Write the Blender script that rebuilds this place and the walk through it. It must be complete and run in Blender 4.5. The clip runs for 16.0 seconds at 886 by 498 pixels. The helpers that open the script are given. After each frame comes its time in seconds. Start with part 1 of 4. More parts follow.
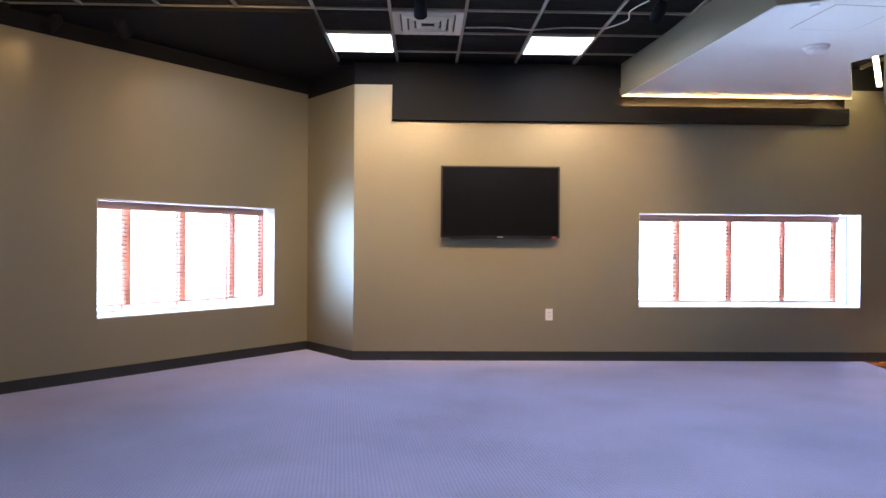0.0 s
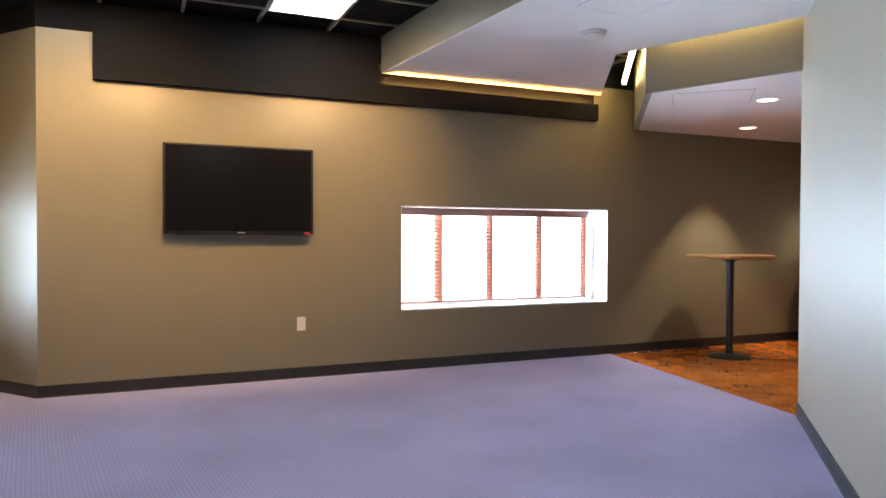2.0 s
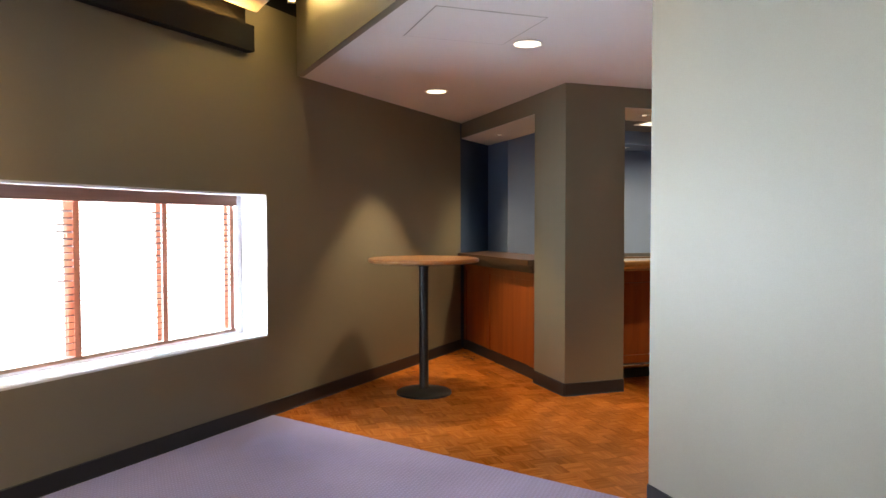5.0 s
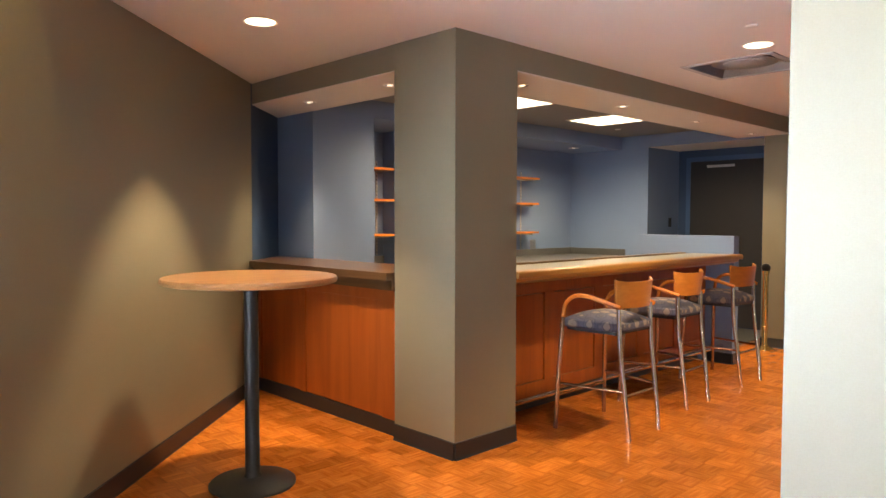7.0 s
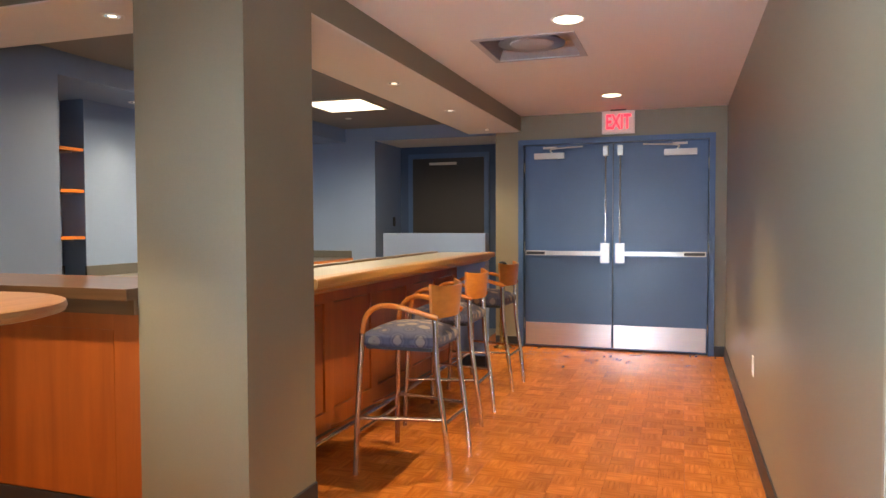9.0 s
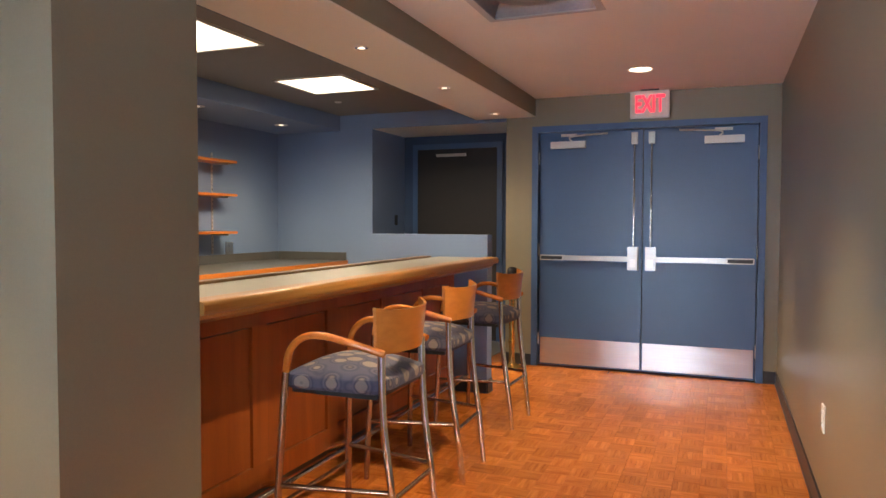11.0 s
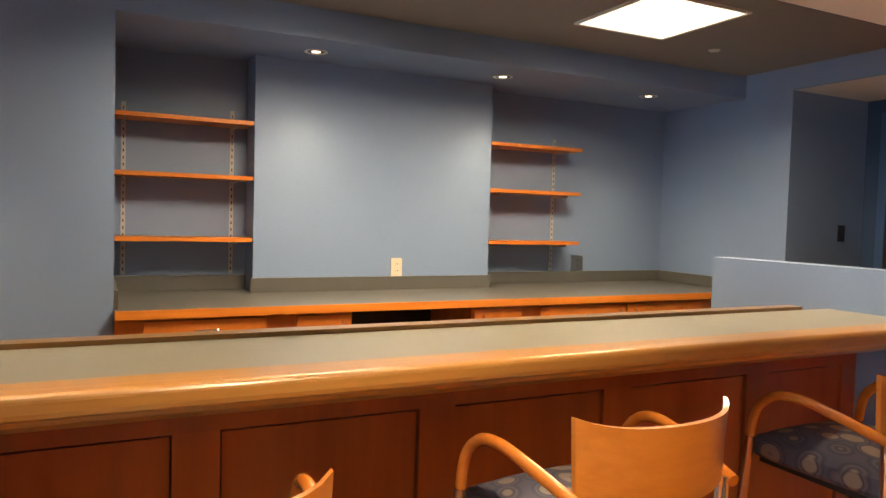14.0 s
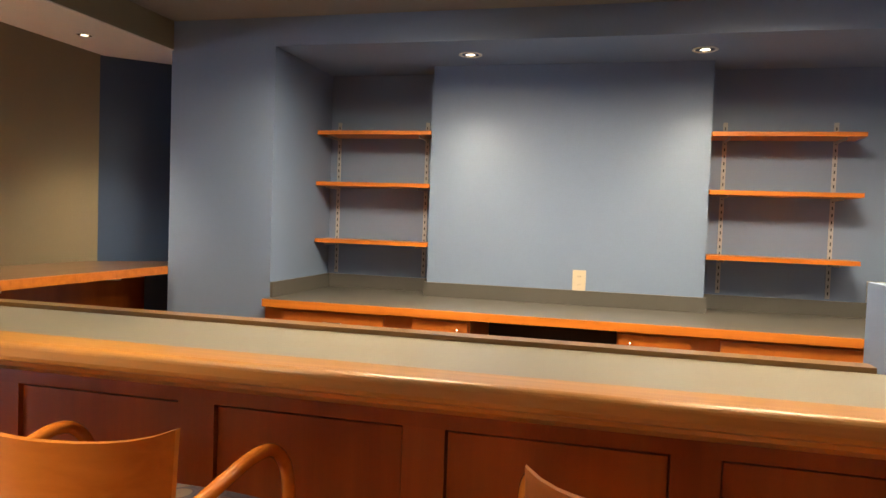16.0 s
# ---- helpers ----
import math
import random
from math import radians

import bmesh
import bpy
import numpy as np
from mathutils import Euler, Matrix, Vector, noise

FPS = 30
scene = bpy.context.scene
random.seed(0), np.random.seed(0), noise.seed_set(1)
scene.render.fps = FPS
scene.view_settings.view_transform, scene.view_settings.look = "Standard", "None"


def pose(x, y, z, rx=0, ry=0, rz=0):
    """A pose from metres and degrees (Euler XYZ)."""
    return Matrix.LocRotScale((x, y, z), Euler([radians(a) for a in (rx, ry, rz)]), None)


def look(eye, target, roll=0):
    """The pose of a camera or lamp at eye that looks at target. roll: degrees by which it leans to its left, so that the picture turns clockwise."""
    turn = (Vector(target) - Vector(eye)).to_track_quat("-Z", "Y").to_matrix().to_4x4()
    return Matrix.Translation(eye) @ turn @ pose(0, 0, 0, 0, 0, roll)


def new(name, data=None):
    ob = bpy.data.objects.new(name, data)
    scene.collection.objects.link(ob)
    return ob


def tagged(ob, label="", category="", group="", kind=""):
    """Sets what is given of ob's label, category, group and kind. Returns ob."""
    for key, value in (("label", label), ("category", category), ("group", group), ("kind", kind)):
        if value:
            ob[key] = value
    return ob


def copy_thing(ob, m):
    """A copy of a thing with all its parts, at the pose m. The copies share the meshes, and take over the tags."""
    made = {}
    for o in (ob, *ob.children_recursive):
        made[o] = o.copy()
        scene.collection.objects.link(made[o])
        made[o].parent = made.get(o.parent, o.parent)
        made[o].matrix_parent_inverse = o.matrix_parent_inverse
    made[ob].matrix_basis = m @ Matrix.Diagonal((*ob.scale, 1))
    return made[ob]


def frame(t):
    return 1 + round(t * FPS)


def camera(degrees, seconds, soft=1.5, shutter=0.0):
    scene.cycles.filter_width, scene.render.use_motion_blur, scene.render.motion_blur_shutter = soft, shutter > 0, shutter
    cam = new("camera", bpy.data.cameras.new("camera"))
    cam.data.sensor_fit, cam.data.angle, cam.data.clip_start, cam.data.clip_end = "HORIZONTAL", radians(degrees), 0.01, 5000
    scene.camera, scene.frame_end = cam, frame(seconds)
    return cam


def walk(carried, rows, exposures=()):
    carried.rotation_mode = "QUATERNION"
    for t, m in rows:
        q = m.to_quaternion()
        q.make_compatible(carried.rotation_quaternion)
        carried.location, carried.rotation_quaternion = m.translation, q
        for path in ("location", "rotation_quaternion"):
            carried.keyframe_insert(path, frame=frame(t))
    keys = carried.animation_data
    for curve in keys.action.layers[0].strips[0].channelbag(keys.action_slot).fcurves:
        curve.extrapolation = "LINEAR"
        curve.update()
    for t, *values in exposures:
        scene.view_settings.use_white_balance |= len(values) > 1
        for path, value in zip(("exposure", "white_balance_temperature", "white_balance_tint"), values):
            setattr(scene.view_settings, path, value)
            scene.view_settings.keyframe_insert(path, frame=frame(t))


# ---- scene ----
cam = camera(64.6, 16.0)
PATH = [
    (0, (8.236, -10.535, 1.207), (6.908, -9.039, 1.196), 0.4),
    (0.5, (8.106, -10.388, 1.187), (6.934, -8.767, 1.179), 0.3),
    (1, (7.909, -10.168, 1.243), (6.912, -8.434, 1.213), 0.1),
    (1.5, (7.702, -9.969, 1.245), (6.887, -8.143, 1.215), 0.2),
    (2, (7.462, -9.76, 1.27), (6.796, -7.875, 1.234), 0.2),
    (2.5, (7.209, -9.412, 1.277), (6.705, -7.477, 1.235), 0.1),
    (3, (6.925, -9.012, 1.295), (6.632, -7.034, 1.252), 0.1),
    (3.5, (6.709, -8.574, 1.323), (6.646, -6.576, 1.271), -0.2),
    (4, (6.494, -8.097, 1.312), (6.679, -6.106, 1.26), -0.2),
    (6.5, (5.985, -5.49, 1.392), (7.222, -3.921, 1.303), 0.1),
    (7, (6.079, -5.019, 1.378), (7.464, -3.579, 1.293), 0.1),
    (7.5, (6.189, -4.622, 1.372), (7.701, -3.316, 1.29), 0.1),
    (8, (6.369, -4.231, 1.377), (8.013, -3.096, 1.291), 0.1),
    (8.5, (6.423, -3.96, 1.338), (8.209, -3.061, 1.263), 0.1),
    (9, (6.51, -3.843, 1.311), (8.402, -3.197, 1.239), -0.2),
    (11.5, (7.92, -3.813, 1.322), (9.739, -2.984, 1.244), 0.4),
    (12, (8.32, -3.737, 1.267), (10.083, -2.794, 1.2), 0.7),
    (12.5, (8.773, -3.661, 1.281), (10.497, -2.649, 1.21), 0.9),
    (13, (9.136, -3.606, 1.334), (10.676, -2.332, 1.268), 1.1),
    (13.5, (9.54, -3.653, 1.379), (10.742, -2.057, 1.295), 1.3),
    (14, (9.971, -3.613, 1.381), (10.855, -1.822, 1.289), 1.6),
    (14.5, (10.432, -3.608, 1.379), (11.068, -1.714, 1.289), 1.7),
    (15, (10.934, -3.601, 1.392), (11.153, -1.615, 1.296), 1.8),
    (15.5, (11.437, -3.561, 1.39), (11.318, -1.566, 1.304), 1.8),
    (16, (11.916, -3.539, 1.365), (11.429, -1.601, 1.284), 2.0),
]
walk(cam, [(t, look(eye, target, roll)) for t, eye, target, roll in PATH], exposures=[(0.0, -0.03, 5600, 10), (1.5, -0.2, 6400, 10), (3.0, -0.25, 7000, 10), (4.2, -0.4, 7100, 10), (6.5, 0.15, 7600, 10), (7.2, 0.47, 7500, 10), (9.0, 0.35, 7200, 10), (11.5, 0.13, 6900, 10), (13.0, 0.35, 7200, 10), (14.0, 0.3, 7400, 10), (16.0, 0.3, 7300, 10)])

# ---- world, light ----
world = bpy.data.worlds.new("world")
scene.world = world
world.use_nodes = True
wn = world.node_tree
sky = wn.nodes.new("ShaderNodeTexSky")
sky.sky_type = "NISHITA"
sky.sun_disc = False
sky.sun_elevation = radians(40)
sky.sun_rotation = radians(200)
wn.links.new(sky.outputs[0], wn.nodes["Background"].inputs[0])
wn.nodes["Background"].inputs[1].default_value = 0.1

WALL_A = radians(43.2)
CORNER = Vector((8.854, 0.062, 0))
ALONG = Vector((-math.cos(WALL_A), -math.sin(WALL_A), 0))
INWARD = Vector((math.sin(WALL_A), -math.cos(WALL_A), 0))


def wp(s, d, z=0.0):
    """A point s metres along the slanting wall from the bar, d metres out of it."""
    v = CORNER + ALONG * s + INWARD * d
    return Vector((v.x, v.y, z))


WALL_M = Matrix.Translation(CORNER) @ Matrix((ALONG, INWARD, Vector((0, 0, 1)))).transposed().to_4x4()
LEFT_P = Vector((1.74, -5.56, 0))
LEFT_D = Vector((0.0706, -0.9975, 0))
LEFT_N = Vector((0.9975, 0.0706, 0))
LEFT_M = Matrix.Translation(LEFT_P) @ Matrix((LEFT_D, LEFT_N, Vector((0, 0, 1)))).transposed().to_4x4()


def area_lamp(name, m, sx, sy, watts, colour):
    li = bpy.data.lights.new(name, "AREA")
    li.shape, li.size, li.size_y, li.energy, li.color = "RECTANGLE", sx, sy, watts, colour
    ob = new(name, li)
    ob.matrix_world = m
    return ob


def spot_lamp(name, x, y, z, watts, colour, degrees=95, blend=0.6, radius=0.04):
    li = bpy.data.lights.new(name, "SPOT")
    li.energy, li.color, li.spot_size, li.spot_blend, li.shadow_soft_size = watts, colour, radians(degrees), blend, radius
    ob = new(name, li)
    ob.location = (x, y, z)
    return ob


WARM = (1.0, 0.60, 0.25)
SOFT = (1.0, 0.79, 0.54)
DAY = (0.58, 0.76, 1.0)
# daylight behind the two windows
eye_w = wp(4.25, -0.75, 1.15)
area_lamp("window_daylight", look(eye_w, eye_w + INWARD), 4.2, 2.2, 1600, DAY)
eye_l = LEFT_P + LEFT_D * 1.51 - LEFT_N * 0.75 + Vector((0, 0, 1.15))
area_lamp("window_daylight", look(eye_l, eye_l + LEFT_N), 3.8, 2.2, 1300, DAY)
CANS = [(8.07, -3.17, 50, 66, 0.5), (8.03, -1.56, 185, 76, 0.45), (10.47, -3.23, 195, 92, 0.6), (12.92, -3.24, 180, 78, 0.6)]
for cx, cy, cw, cone, edge in CANS:
    spot_lamp("downlight_lamp", cx, cy, 2.425, cw, SOFT, cone, edge)
BEAM_CANS = [(9.77, -1.95), (11.02, -1.95), (12.26, -1.95), (13.53, -1.93), (9.13, -1.33), (9.12, -0.37)]
for cx, cy in BEAM_CANS:
    side = cx < 9.3
    spot_lamp("beam_lamp", cx, cy, 2.27, 95 if side else 55, SOFT, 84 if side else 66, 0.8)
# the two square lights of the bar throw their light mostly downwards
BAR_LIGHTS = (10.99, 12.58)
for lx in BAR_LIGHTS:
    area_lamp("bar_light_lamp", pose(lx, -0.79, 2.428), 0.56, 0.56, 46, (1.0, 0.82, 0.59)).data.spread = radians(158)
BACK_CANS = [(11.07, 0.30), (12.30, 0.31), (13.53, 0.32)]
for cx, cy in BACK_CANS:
    spot_lamp("bar_lamp", cx, cy, 2.275, 40, (1.0, 0.76, 0.48), 95, 1.0, 0.05)
# black spotlights under the dark ceiling, turned to the walls: place, target, watts
HEADS = [
    ((2.09, -8.39, 2.98), (1.95, -9.6, 1.5), 8),
    ((2.42, -7.97, 2.98), (1.78, -6.9, 1.9), 10),
    (tuple(wp(5.9, 1.94, 3.02)), tuple(wp(6.15, 0, 1.75)), 300),
    (tuple(wp(7.74, 1.94, 3.02)), tuple(wp(7.7, 0, 1.75)), 300),
    (tuple(wp(8.9, 3.2, 3.02)), (1.80, -6.2, 1.5), 210),
    (tuple(wp(8.9, 4.4, 3.02)), (1.95, -8.4, 1.6), 210),
]
for place, target, watts in HEADS:
    li = spot_lamp("wall_spot", 0, 0, 0, watts, WARM, 80, 0.9, 0.05)
    li.matrix_world = look(place, target) @ pose(0, 0, -0.09)


# ---- materials ----
def mat(name, base, rough=0.6, metal=0.0, var=0.12, scale=3.0, fine=60.0, bump=0.0, coat=0.0, emit=None, strength=0.0, stretch=(1, 1, 1), spread=0.0, spec=0.5):
    m = bpy.data.materials.new(name)
    m.use_nodes = True
    t = m.node_tree
    b = t.nodes["Principled BSDF"]
    b.inputs["Roughness"].default_value = rough
    b.inputs["Metallic"].default_value = metal
    b.inputs["Coat Weight"].default_value = coat
    b.inputs["Coat Roughness"].default_value = 0.12
    b.inputs["Specular IOR Level"].default_value = spec
    tc = t.nodes.new("ShaderNodeTexCoord")
    mp = t.nodes.new("ShaderNodeMapping")
    mp.inputs["Scale"].default_value = stretch
    t.links.new(tc.outputs["Object"], mp.inputs[0])
    n1 = t.nodes.new("ShaderNodeTexNoise")
    n1.inputs["Scale"].default_value = scale
    n1.inputs["Detail"].default_value = 5
    n2 = t.nodes.new("ShaderNodeTexNoise")
    n2.inputs["Scale"].default_value = fine
    n2.inputs["Detail"].default_value = 3
    for n in (n1, n2):
        t.links.new(mp.outputs[0], n.inputs["Vector"])
    add = t.nodes.new("ShaderNodeMath")
    add.operation = "ADD"
    t.links.new(n1.outputs["Fac"], add.inputs[0])
    t.links.new(n2.outputs["Fac"], add.inputs[1])
    ramp = t.nodes.new("ShaderNodeMapRange")
    ramp.inputs["From Min"].default_value = 0.6
    ramp.inputs["From Max"].default_value = 1.4
    ramp.inputs["To Min"].default_value = 1 - var
    ramp.inputs["To Max"].default_value = 1 + var
    t.links.new(add.outputs[0], ramp.inputs["Value"])
    value = ramp.outputs[0]
    if spread:
        info = t.nodes.new("ShaderNodeObjectInfo")
        r2 = t.nodes.new("ShaderNodeMapRange")
        r2.inputs["To Min"].default_value = 1 - spread
        r2.inputs["To Max"].default_value = 1 + spread
        t.links.new(info.outputs["Random"], r2.inputs["Value"])
        mu = t.nodes.new("ShaderNodeMath")
        mu.operation = "MULTIPLY"
        t.links.new(value, mu.inputs[0])
        t.links.new(r2.outputs[0], mu.inputs[1])
        value = mu.outputs[0]
    vm = t.nodes.new("ShaderNodeVectorMath")
    vm.operation = "SCALE"
    vm.inputs[0].default_value = base
    t.links.new(value, vm.inputs["Scale"])
    t.links.new(vm.outputs[0], b.inputs["Base Color"])
    if bump:
        bp = t.nodes.new("ShaderNodeBump")
        bp.inputs["Strength"].default_value = bump
        bp.inputs["Distance"].default_value = 0.003
        t.links.new(n2.outputs["Fac"], bp.inputs["Height"])
        t.links.new(bp.outputs[0], b.inputs["Normal"])
    if emit:
        b.inputs["Emission Color"].default_value = (*emit, 1)
        b.inputs["Emission Strength"].default_value = strength
    return m


def wood(name, dark, light, rough=0.35, coat=0.3, axis=(1, 1, 1), spread=0.08, island=False):
    """Wood with stretched grain; axis: scale of the grain along x, y, z."""
    m = bpy.data.materials.new(name)
    m.use_nodes = True
    t = m.node_tree
    b = t.nodes["Principled BSDF"]
    b.inputs["Roughness"].default_value = rough
    b.inputs["Coat Weight"].default_value = coat
    b.inputs["Coat Roughness"].default_value = 0.15
    tc = t.nodes.new("ShaderNodeTexCoord")
    mp = t.nodes.new("ShaderNodeMapping")
    mp.inputs["Scale"].default_value = axis
    t.links.new(tc.outputs["Object"], mp.inputs[0])
    n = t.nodes.new("ShaderNodeTexNoise")
    n.inputs["Scale"].default_value = 1.0
    n.inputs["Detail"].default_value = 7
    n.inputs["Roughness"].default_value = 0.6
    n.inputs["Distortion"].default_value = 0.4
    t.links.new(mp.outputs[0], n.inputs["Vector"])
    if spread:
        rnd = t.nodes.new("ShaderNodeNewGeometry") if island else t.nodes.new("ShaderNodeObjectInfo")
        out = rnd.outputs["Random Per Island"] if island else rnd.outputs["Random"]
        r2 = t.nodes.new("ShaderNodeMapRange")
        r2.inputs["To Min"].default_value = -spread * 3
        r2.inputs["To Max"].default_value = spread * 3
        t.links.new(out, r2.inputs["Value"])
        ad = t.nodes.new("ShaderNodeMath")
        ad.operation = "ADD"
        t.links.new(n.outputs["Fac"], ad.inputs[0])
        t.links.new(r2.outputs[0], ad.inputs[1])
        fac = ad.outputs[0]
    else:
        fac = n.outputs["Fac"]
    cr = t.nodes.new("ShaderNodeValToRGB")
    cr.color_ramp.elements[0].position, cr.color_ramp.elements[0].color = 0.3, (*dark, 1)
    cr.color_ramp.elements[1].position, cr.color_ramp.elements[1].color = 0.7, (*light, 1)
    t.links.new(fac, cr.inputs[0])
    t.links.new(cr.outputs[0], b.inputs["Base Color"])
    bp = t.nodes.new("ShaderNodeBump")
    bp.inputs["Strength"].default_value = 0.08
    bp.inputs["Distance"].default_value = 0.002
    t.links.new(n.outputs["Fac"], bp.inputs["Height"])
    t.links.new(bp.outputs[0], b.inputs["Normal"])
    return m


def carpet_material():
    m = mat("ribbed_carpet", (0.45, 0.44, 0.72), 0.95, var=0.22, scale=0.9, fine=220, spec=0.1)
    t = m.node_tree
    b = t.nodes["Principled BSDF"]
    tc = t.nodes.new("ShaderNodeTexCoord")
    heights = []
    for turn in (0.7, 2.27):
        mp = t.nodes.new("ShaderNodeMapping")
        mp.inputs["Rotation"].default_value = (0, 0, turn)
        t.links.new(tc.outputs["Object"], mp.inputs[0])
        w = t.nodes.new("ShaderNodeTexWave")
        w.inputs["Scale"].default_value = 14
        w.inputs["Distortion"].default_value = 0.6
        w.inputs["Detail"].default_value = 2
        t.links.new(mp.outputs[0], w.inputs["Vector"])
        heights.append(w.outputs["Fac"])
    mul = t.nodes.new("ShaderNodeMath")
    mul.operation = "MULTIPLY"
    t.links.new(heights[0], mul.inputs[0])
    t.links.new(heights[1], mul.inputs[1])
    bp = t.nodes.new("ShaderNodeBump")
    bp.inputs["Strength"].default_value = 0.4
    bp.inputs["Distance"].default_value = 0.006
    t.links.new(mul.outputs[0], bp.inputs["Height"])
    t.links.new(bp.outputs[0], b.inputs["Normal"])
    vm = next(n for n in t.nodes if n.type == "VECT_MATH")
    mix = t.nodes.new("ShaderNodeMix")
    mix.data_type = "RGBA"
    mix.blend_type = "MULTIPLY"
    mix.inputs["Factor"].default_value = 1
    mr = t.nodes.new("ShaderNodeMapRange")
    mr.inputs["To Min"].default_value = 0.91
    mr.inputs["To Max"].default_value = 1.08
    t.links.new(mul.outputs[0], mr.inputs["Value"])
    t.links.new(vm.outputs[0], mix.inputs["A"])
    t.links.new(mr.outputs[0], mix.inputs["B"])
    t.links.new(mix.outputs["Result"], b.inputs["Base Color"])
    return m


def parquet_material(name, axis):
    """Orange oak fingers whose tone changes from block to block."""
    m = wood(name, (0.38, 0.102, 0.015), (0.62, 0.20, 0.036), 0.2, 0.0, axis, 0.03, True)
    t = m.node_tree
    b = t.nodes["Principled BSDF"]
    for k in list(b.inputs["Normal"].links):
        t.links.remove(k)
    geo = t.nodes.new("ShaderNodeNewGeometry")
    off = t.nodes.new("ShaderNodeVectorMath")
    off.operation = "SUBTRACT"
    off.inputs[1].default_value = (8.19, -4.25, -0.5)
    t.links.new(geo.outputs["Position"], off.inputs[0])
    snap = t.nodes.new("ShaderNodeVectorMath")
    snap.operation = "SNAP"
    snap.inputs[1].default_value = (0.1285, 0.1285, 2.0)
    t.links.new(off.outputs[0], snap.inputs[0])
    rnd = t.nodes.new("ShaderNodeTexWhiteNoise")
    t.links.new(snap.outputs[0], rnd.inputs["Vector"])
    mr = t.nodes.new("ShaderNodeMapRange")
    mr.inputs["To Min"].default_value = 0.82
    mr.inputs["To Max"].default_value = 1.18
    t.links.new(rnd.outputs["Value"], mr.inputs["Value"])
    vm = t.nodes.new("ShaderNodeVectorMath")
    vm.operation = "SCALE"
    ramp = next(n for n in t.nodes if n.type == "VALTORGB")
    t.links.new(ramp.outputs[0], vm.inputs[0])
    t.links.new(mr.outputs[0], vm.inputs["Scale"])
    t.links.new(vm.outputs[0], b.inputs["Base Color"])
    return m


def upholstery_material():
    """Blue-grey fabric with pale brown leaf-like ovals."""
    m = mat("leaf_fabric", (0.1, 0.1, 0.13), 0.85, var=0.15, scale=20, fine=400, spec=0.2)
    t = m.node_tree
    b = t.nodes["Principled BSDF"]
    tc = t.nodes.new("ShaderNodeTexCoord")
    mp = t.nodes.new("ShaderNodeMapping")
    mp.inputs["Rotation"].default_value = (0, 0, 0.6)
    mp.inputs["Scale"].default_value = (15.5, 10.5, 13)
    t.links.new(tc.outputs["Object"], mp.inputs[0])
    v = t.nodes.new("ShaderNodeTexVoronoi")
    v.inputs["Scale"].default_value = 1.0
    v.inputs["Randomness"].default_value = 0.35
    t.links.new(mp.outputs[0], v.inputs["Vector"])
    cr = t.nodes.new("ShaderNodeValToRGB")
    e = cr.color_ramp.elements
    e[0].position, e[0].color = 0.36, (0.21, 0.175, 0.155, 1)
    e[1].position, e[1].color = 0.62, (0.08, 0.08, 0.115, 1)
    for pos, c in ((0.06, (0.15, 0.125, 0.12, 1)), (0.12, (0.22, 0.18, 0.155, 1)), (0.40, (0.05, 0.05, 0.075, 1)), (0.45, (0.11, 0.105, 0.13, 1)), (0.52, (0.055, 0.058, 0.09, 1))):
        k = e.new(pos)
        k.color = c
    t.links.new(v.outputs["Distance"], cr.inputs[0])
    t.links.new(cr.outputs[0], b.inputs["Base Color"])
    return m


TAUPE = mat("taupe_paint", (0.205, 0.184, 0.128), 0.38, var=0.05, scale=1.2, fine=180, bump=0.025)
CREAM = mat("cream_paint", (0.35, 0.318, 0.25), 0.5, var=0.05, scale=1.0, fine=180, bump=0.06)
BLUE = mat("blue_paint", (0.185, 0.266, 0.425), 0.55, var=0.05, scale=1.2, fine=180, bump=0.06)
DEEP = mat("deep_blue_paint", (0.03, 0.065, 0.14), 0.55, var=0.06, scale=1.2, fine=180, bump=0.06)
DOORBLUE = mat("blue_door_paint", (0.05, 0.11, 0.24), 0.34, var=0.06, scale=2, fine=120, bump=0.03)
DARKDOOR = mat("dark_door_paint", (0.02, 0.02, 0.024), 0.5, var=0.08)
WHITE = mat("white_ceiling_paint", (0.74, 0.725, 0.70), 0.7, var=0.03, scale=1.5, fine=200, bump=0.05)
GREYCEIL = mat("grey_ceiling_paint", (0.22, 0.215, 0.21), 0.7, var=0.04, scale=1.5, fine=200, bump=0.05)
BLACK = mat("black_paint", (0.008, 0.009, 0.012), 0.8, var=0.2, scale=2, fine=90, spec=0.15)
BASE = mat("black_vinyl", (0.018, 0.02, 0.024), 0.4, var=0.15, scale=4)
CARPET = carpet_material()
PARQUET = parquet_material("parquet_oak", (60, 6, 20))
PARQUET_SUB = mat("parquet_joint", (0.26, 0.08, 0.018), 0.6)
CHERRY = wood("cherry_veneer", (0.235, 0.05, 0.009), (0.37, 0.092, 0.017), 0.4, 0.2, (9, 9, 0.7), 0.03)
EDGE = wood("orange_wood_edge", (0.54, 0.155, 0.02), (0.70, 0.23, 0.038), 0.35, 0.3, (1.5, 30, 30), 0.04)
NOSING = wood("bar_nosing_wood", (0.31, 0.14, 0.032), (0.47, 0.23, 0.058), 0.33, 0.2, (1.2, 25, 25), 0.02)
for link in list(NOSING.node_tree.nodes["Principled BSDF"].inputs["Normal"].links):
    NOSING.node_tree.links.remove(link)
TRIMWOOD = wood("bar_trim_wood", (0.13, 0.065, 0.018), (0.22, 0.115, 0.035), 0.35, 0.3, (1.2, 25, 25), 0.02)
DARKWOOD = wood("dark_counter_wood", (0.07, 0.035, 0.018), (0.13, 0.065, 0.03), 0.3, 0.4, (25, 1.2, 25), 0.02)
